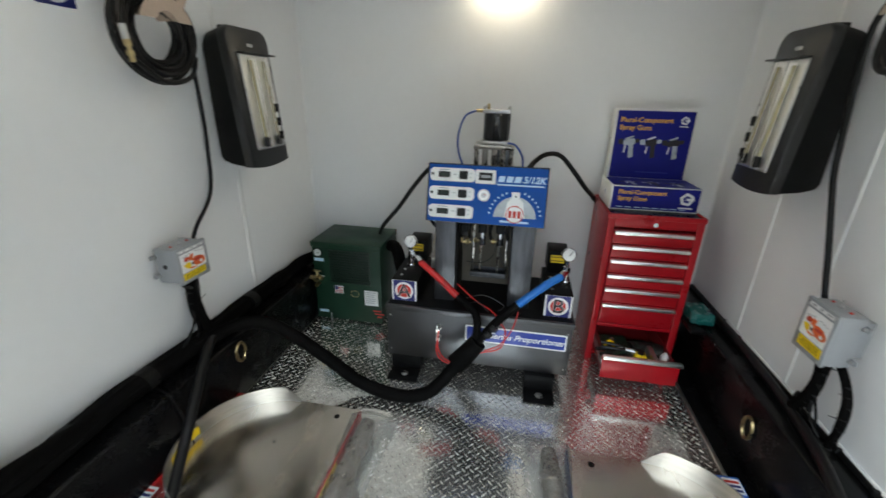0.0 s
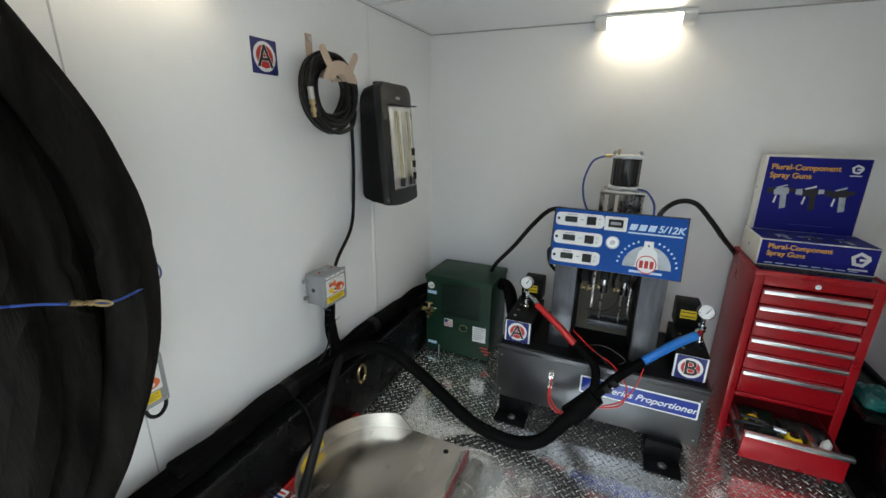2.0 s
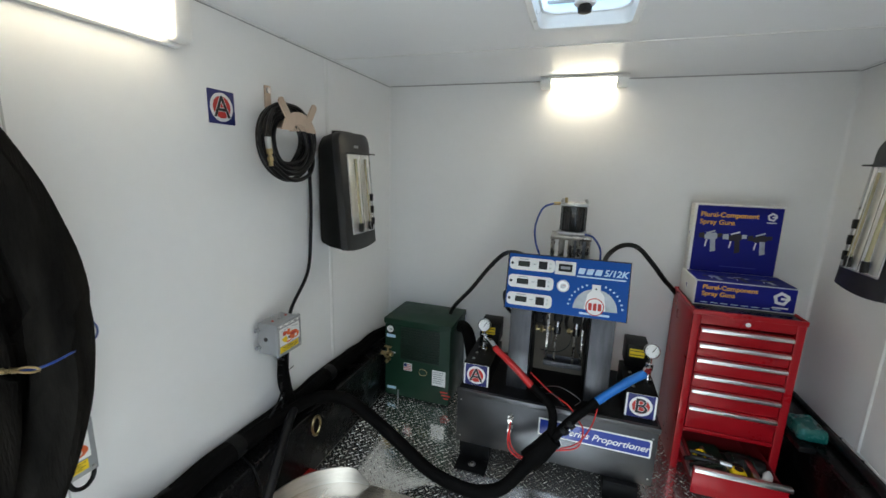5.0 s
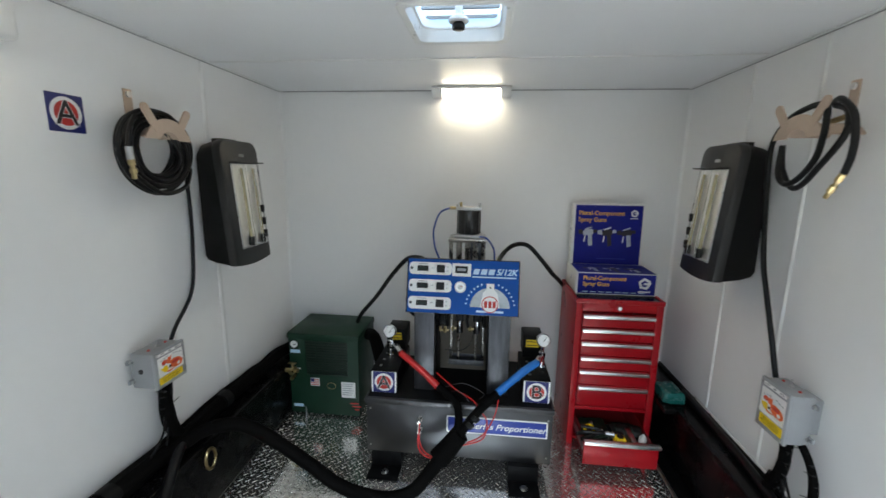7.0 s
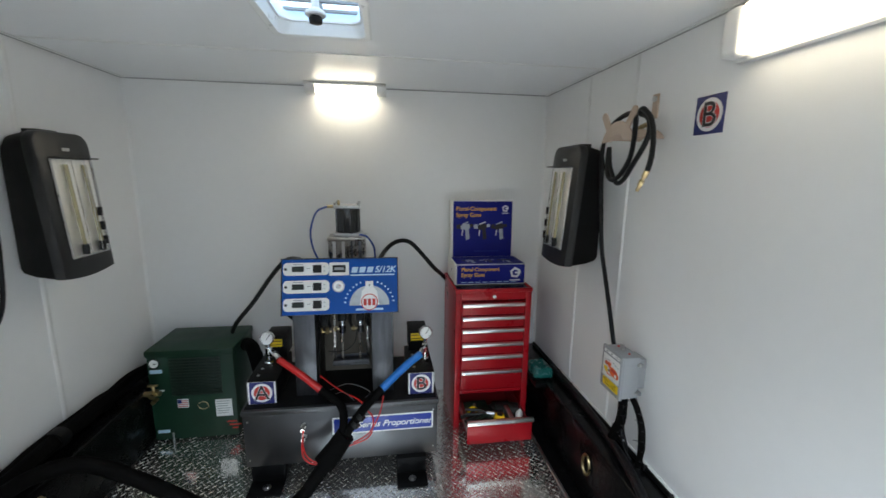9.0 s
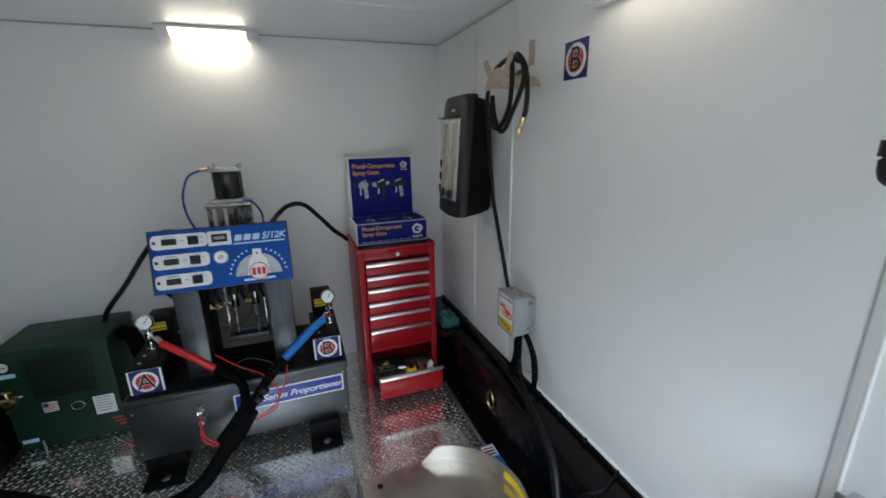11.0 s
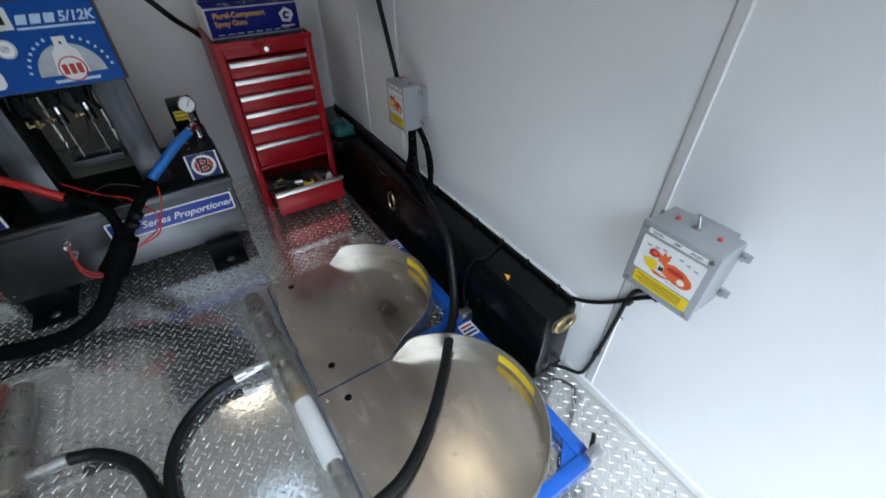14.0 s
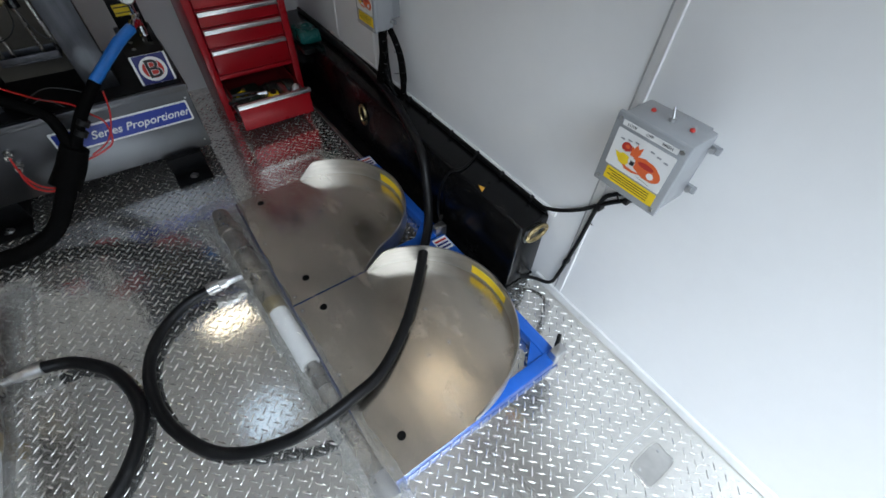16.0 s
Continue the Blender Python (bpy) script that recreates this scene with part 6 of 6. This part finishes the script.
# ---- wrapped transfer pumps ----
def wrapped_pump(s, xa, xb, ya, yb, label):
    root = thing("transfer_pump", label, "pump", group="wrapped pumps")
    def P(q, z=0.048):
        return (xa + (xb - xa) * q, ya + (yb - ya) * q, z)
    b = B()
    for q0, q1, r in ((0.02, 0.05, 0.03), (0.05, 0.1, 0.036), (0.1, 0.13, 0.042), (0.13, 0.2, 0.035), (0.2, 0.22, 0.04), (0.22, 0.3, 0.036), (0.3, 0.33, 0.043), (0.33, 0.36, 0.03), (0.36, 0.42, 0.034)):
        cyl(b, P(q0), P(q1), r, n=18)
    part("motor_end", b, TINTED_STEEL, root, "dull pump fittings with an orange reflection in their colour")
    part("base_ring", cyl(B(), P(0.42), P(0.46), 0.034, n=18), BRASS, root)
    part("label_wrap", cyl(B(), P(0.46), P(0.64), 0.03, n=20), WHITE, root, "white paper label round the tube")
    part("suction_tube", cyl(B(), P(0.64), P(0.97), 0.023, n=18), PUMP_STEEL, root)
    part("suction_foot", cyl(B(), P(0.93), P(0.985), 0.028, n=18), ZINC, root)
    # crinkled film
    b = B()
    rows, n = [], 20
    d = Vector(P(1)) - Vector(P(0))
    side = Vector((-d.y, d.x, 0)).normalized()
    for i in range(33):
        q = -0.03 + 1.07 * i / 32
        wide = 0.05 + 0.034 * max(0.0, 1 - q / 0.4) + 0.012 * noise.noise(Vector((q * 9, s, 0)))
        row = []
        for j in range(n):
            a = 2 * math.pi * j / n
            rr = 1 + 0.22 * noise.noise(Vector((q * 22, math.cos(a) * 2, math.sin(a) * 2 + s)))
            z = max(0.003, 0.05 + 0.05 * math.sin(a) * rr)
            if i in (0, 32):
                z = 0.02 + 0.012 * math.sin(a)
            row.append(b.verts.new(Vector(P(q, 0)) + side * math.cos(a) * wide * rr * (1.5 if z < 0.02 else 1) + Vector((0, 0, z))))
        rows.append(row)
    for A, C in zip(rows, rows[1:]):
        for j in range(n):
            b.faces.new((A[j], A[(j + 1) % n], C[(j + 1) % n], C[j]))
    film = part("poly_wrap", b, FILM, root, "crinkled clear plastic wrap")
    film.visible_shadow = False


wrapped_pump(1, 0.325, 0.385, 1.2, -0.1, "transfer pump in crinkled clear plastic beside the platform")
wrapped_pump(-1, -0.425, -0.415, 1.2, -0.1, "transfer pump in crinkled clear plastic beside the red platform")

# ---- supply hoses ----
root = thing("supply_hose", "thick black rubber supply hose looping over the platform", "hose")
part("hose", tube(B(), [(1.165, 1.95, 0.336), (1.165, 1.65, 0.336), (1.155, 1.4, 0.337), (1.135, 1.2, 0.337), (1.108, 1.06, 0.342), (1.075, 0.94, 0.346), (1.045, 0.79, 0.305), (1.012, 0.7, 0.205), (0.962, 0.615, 0.125), (0.885, 0.53, 0.1), (0.794, 0.433, 0.08), (0.665, 0.309, 0.076), (0.529, 0.217, 0.08), (0.425, 0.185, 0.1), (0.302, 0.174, 0.1), (0.21, 0.201, 0.06), (0.111, 0.251, 0.024), (0.03, 0.323, 0.02), (-0.035, 0.46, 0.02), (-0.048, 0.62, 0.02), (0.0, 0.743, 0.022), (0.1, 0.815, 0.032), (0.19, 0.825, 0.045)], 0.0175, 14, 10), HOSE, root)
b = B()
cyl(b, (0.185, 0.825, 0.045), (0.225, 0.824, 0.048), 0.022, n=14)
cyl(b, (0.225, 0.824, 0.048), (0.25, 0.823, 0.048), 0.017, n=6)
cyl(b, (0.25, 0.823, 0.048), (0.3, 0.822, 0.048), 0.014, n=12)
part("crimped_end", b, ZINC, root, "crimped zinc hose end")
root = thing("supply_hose", "thick black rubber supply hose curled on the floor", "hose")
part("hose", tube(B(), [(-0.29, 0.81, 0.045), (-0.22, 0.79, 0.03), (-0.14, 0.71, 0.021), (-0.095, 0.6, 0.02), (-0.088, 0.5, 0.02), (-0.13, 0.4, 0.02), (-0.2, 0.32, 0.02), (-0.32, 0.24, 0.04), (-0.42, 0.22, 0.11), (-0.52, 0.23, 0.09), (-0.62, 0.3, 0.078), (-0.76, 0.42, 0.078), (-0.89, 0.62, 0.09), (-0.972, 0.8, 0.16), (-1.02, 0.95, 0.27), (-1.075, 1.1, 0.36), (-1.13, 1.22, 0.37)], 0.019, 14, 10), HOSE, root)
b = B()
cyl(b, (-0.285, 0.81, 0.046), (-0.325, 0.812, 0.048), 0.022, n=14)
cyl(b, (-0.325, 0.812, 0.048), (-0.35, 0.813, 0.048), 0.017, n=6)
cyl(b, (-0.35, 0.813, 0.048), (-0.4, 0.815, 0.048), 0.014, n=12)
part("crimped_end", b, ZINC, root, "crimped zinc hose end")

# ---- floor pocket ----
root = thing("floor_pocket", "recessed bright metal pocket plate set in the floor", "floor plate")
part("pan", prism(B(), round_rect(0.116, 0.07, 0.008, cx=1.02, cy=-0.412), Matrix.Translation((0, 0, 0.0)), 0.0015), RIM, root)
b = B()
tube(b, [(0.964, -0.442, 0.002), (1.02, -0.447, 0.002), (1.076, -0.442, 0.002), (1.078, -0.412, 0.002), (1.076, -0.382, 0.002), (1.02, -0.377, 0.002), (0.964, -0.382, 0.002), (0.962, -0.412, 0.002)], 0.003, 6, 6, True)
part("edge", b, PLATE, root)
for x in (0.978, 1.062):
    part("rivet", lathe(B(), [(0.005, 0), (0.004, 0.0015), (0.001, 0.002)], pose(x, -0.4, 0.0015), 8), ZINC, root)


# ---- pipe hangers ----
def pipe_hanger(s, y, z, out, yo):
    root = thing("pipe_hanger", "bent pipe hanger bolted to the wall by a round flange", "hanger", group="pipe hangers")
    X = lambda u: s * (XW - u)
    m = Matrix(((0, 0, -s, s * XW), (0, 1, 0, y), (1, 0, 0, z), (0, 0, 0, 1)))
    part("flange", lathe(B(), [(0.043, 0), (0.043, 0.006), (0.022, 0.009), (0.019, 0.024)], m, 28), GALV, root)
    for k in range(4):
        a = radians(45 + 90 * k)
        part("flange_bolt", cyl(B(), (X(0.006), y + 0.032 * math.cos(a), z + 0.032 * math.sin(a)), (X(0.011), y + 0.032 * math.cos(a), z + 0.032 * math.sin(a)), 0.0065, n=6), ZINC, root)
    P = lambda q, dz=0.0: Vector((X(0.02 + (out - 0.02) * q), y + (yo - y) * q, z + dz))
    part("arm", cyl(B(), P(0), P(0.9), 0.0102, n=18), IRON, root)
    b = B()
    tube(b, [P(0.86), P(0.93), P(0.99, 0.01), P(1.0, 0.045)], 0.0155, 16, 6)
    cyl(b, P(1.0, 0.026), P(1.0, 0.046), 0.0172, n=18)
    cyl(b, P(0.88), P(0.82), 0.0172, n=18)
    part("elbow", b, IRON, root, "black iron elbow")
    part("upright", cyl(B(), P(1.0, 0.045), P(1.0, 0.3), 0.0115, n=18), GALV, root)


pipe_hanger(1, 0.085, 1.367, 0.21, 0.1)
pipe_hanger(-1, -0.2, 1.62, 0.36, -0.2)

# ---- the coiled main hose on the west wall ----
root = thing("hose_bundle", "huge coil of thick black sleeved hose hung on the wall", "hose")
rnd = random.Random(11)
for k in range(12):
    u = 0.065 + 0.078 * (k % 4)
    lay = k // 4
    a_, b_ = 0.512 - 0.07 * lay - 0.012 * (k % 3), 0.672 - 0.06 * lay - 0.016 * (k % 2)
    ph, dy = rnd.uniform(0, 6), rnd.uniform(-0.015, 0.01)
    pts = []
    for j in range(18):
        a = 2 * math.pi * j / 18
        drop = -0.03 * lay * (1 if math.sin(a) < 0 else -1)
        pts.append((-XW + u + 0.018 * math.sin(2 * a + ph), -0.22 + dy + (a_ + 0.008 * math.sin(3 * a + ph)) * math.cos(a), 1.14 + b_ * math.sin(a) + drop * 0.2))
    part("loop", tube(B(), pts, 0.046, 28, 8, True, wobble=0.1, crease=0.2), SCUFFED, root)
root = thing("tie_cord", "blue cord with a brass snap hook tying the hose coil", "cord")
part("cord", tube(B(), [(-1.2, 0.36, 1.135), (-1.13, 0.4, 1.122), (-1.04, 0.405, 1.108), (-0.96, 0.39, 1.1), (-0.895, 0.352, 1.095), (-0.85, 0.29, 1.1), (-0.832, 0.232, 1.1), (-0.83, 0.19, 1.113), (-0.83, 0.112, 1.142), (-0.83, 0.0, 1.17)], 0.0022, 6), BLUE_TUBE, root)
b = B()
tube(b, [(-0.826, 0.212 + 0.014 * math.cos(a), 1.106 + 0.0045 * math.sin(a) - 0.006 * math.cos(a)) for a in (2 * math.pi * k / 10 for k in range(10))], 0.0022, 6, 4, True)
cyl(b, (-0.826, 0.198, 1.112), (-0.826, 0.168, 1.124), 0.005, n=8)
part("snap_hook", b, BRASS, root, "brass snap hook")
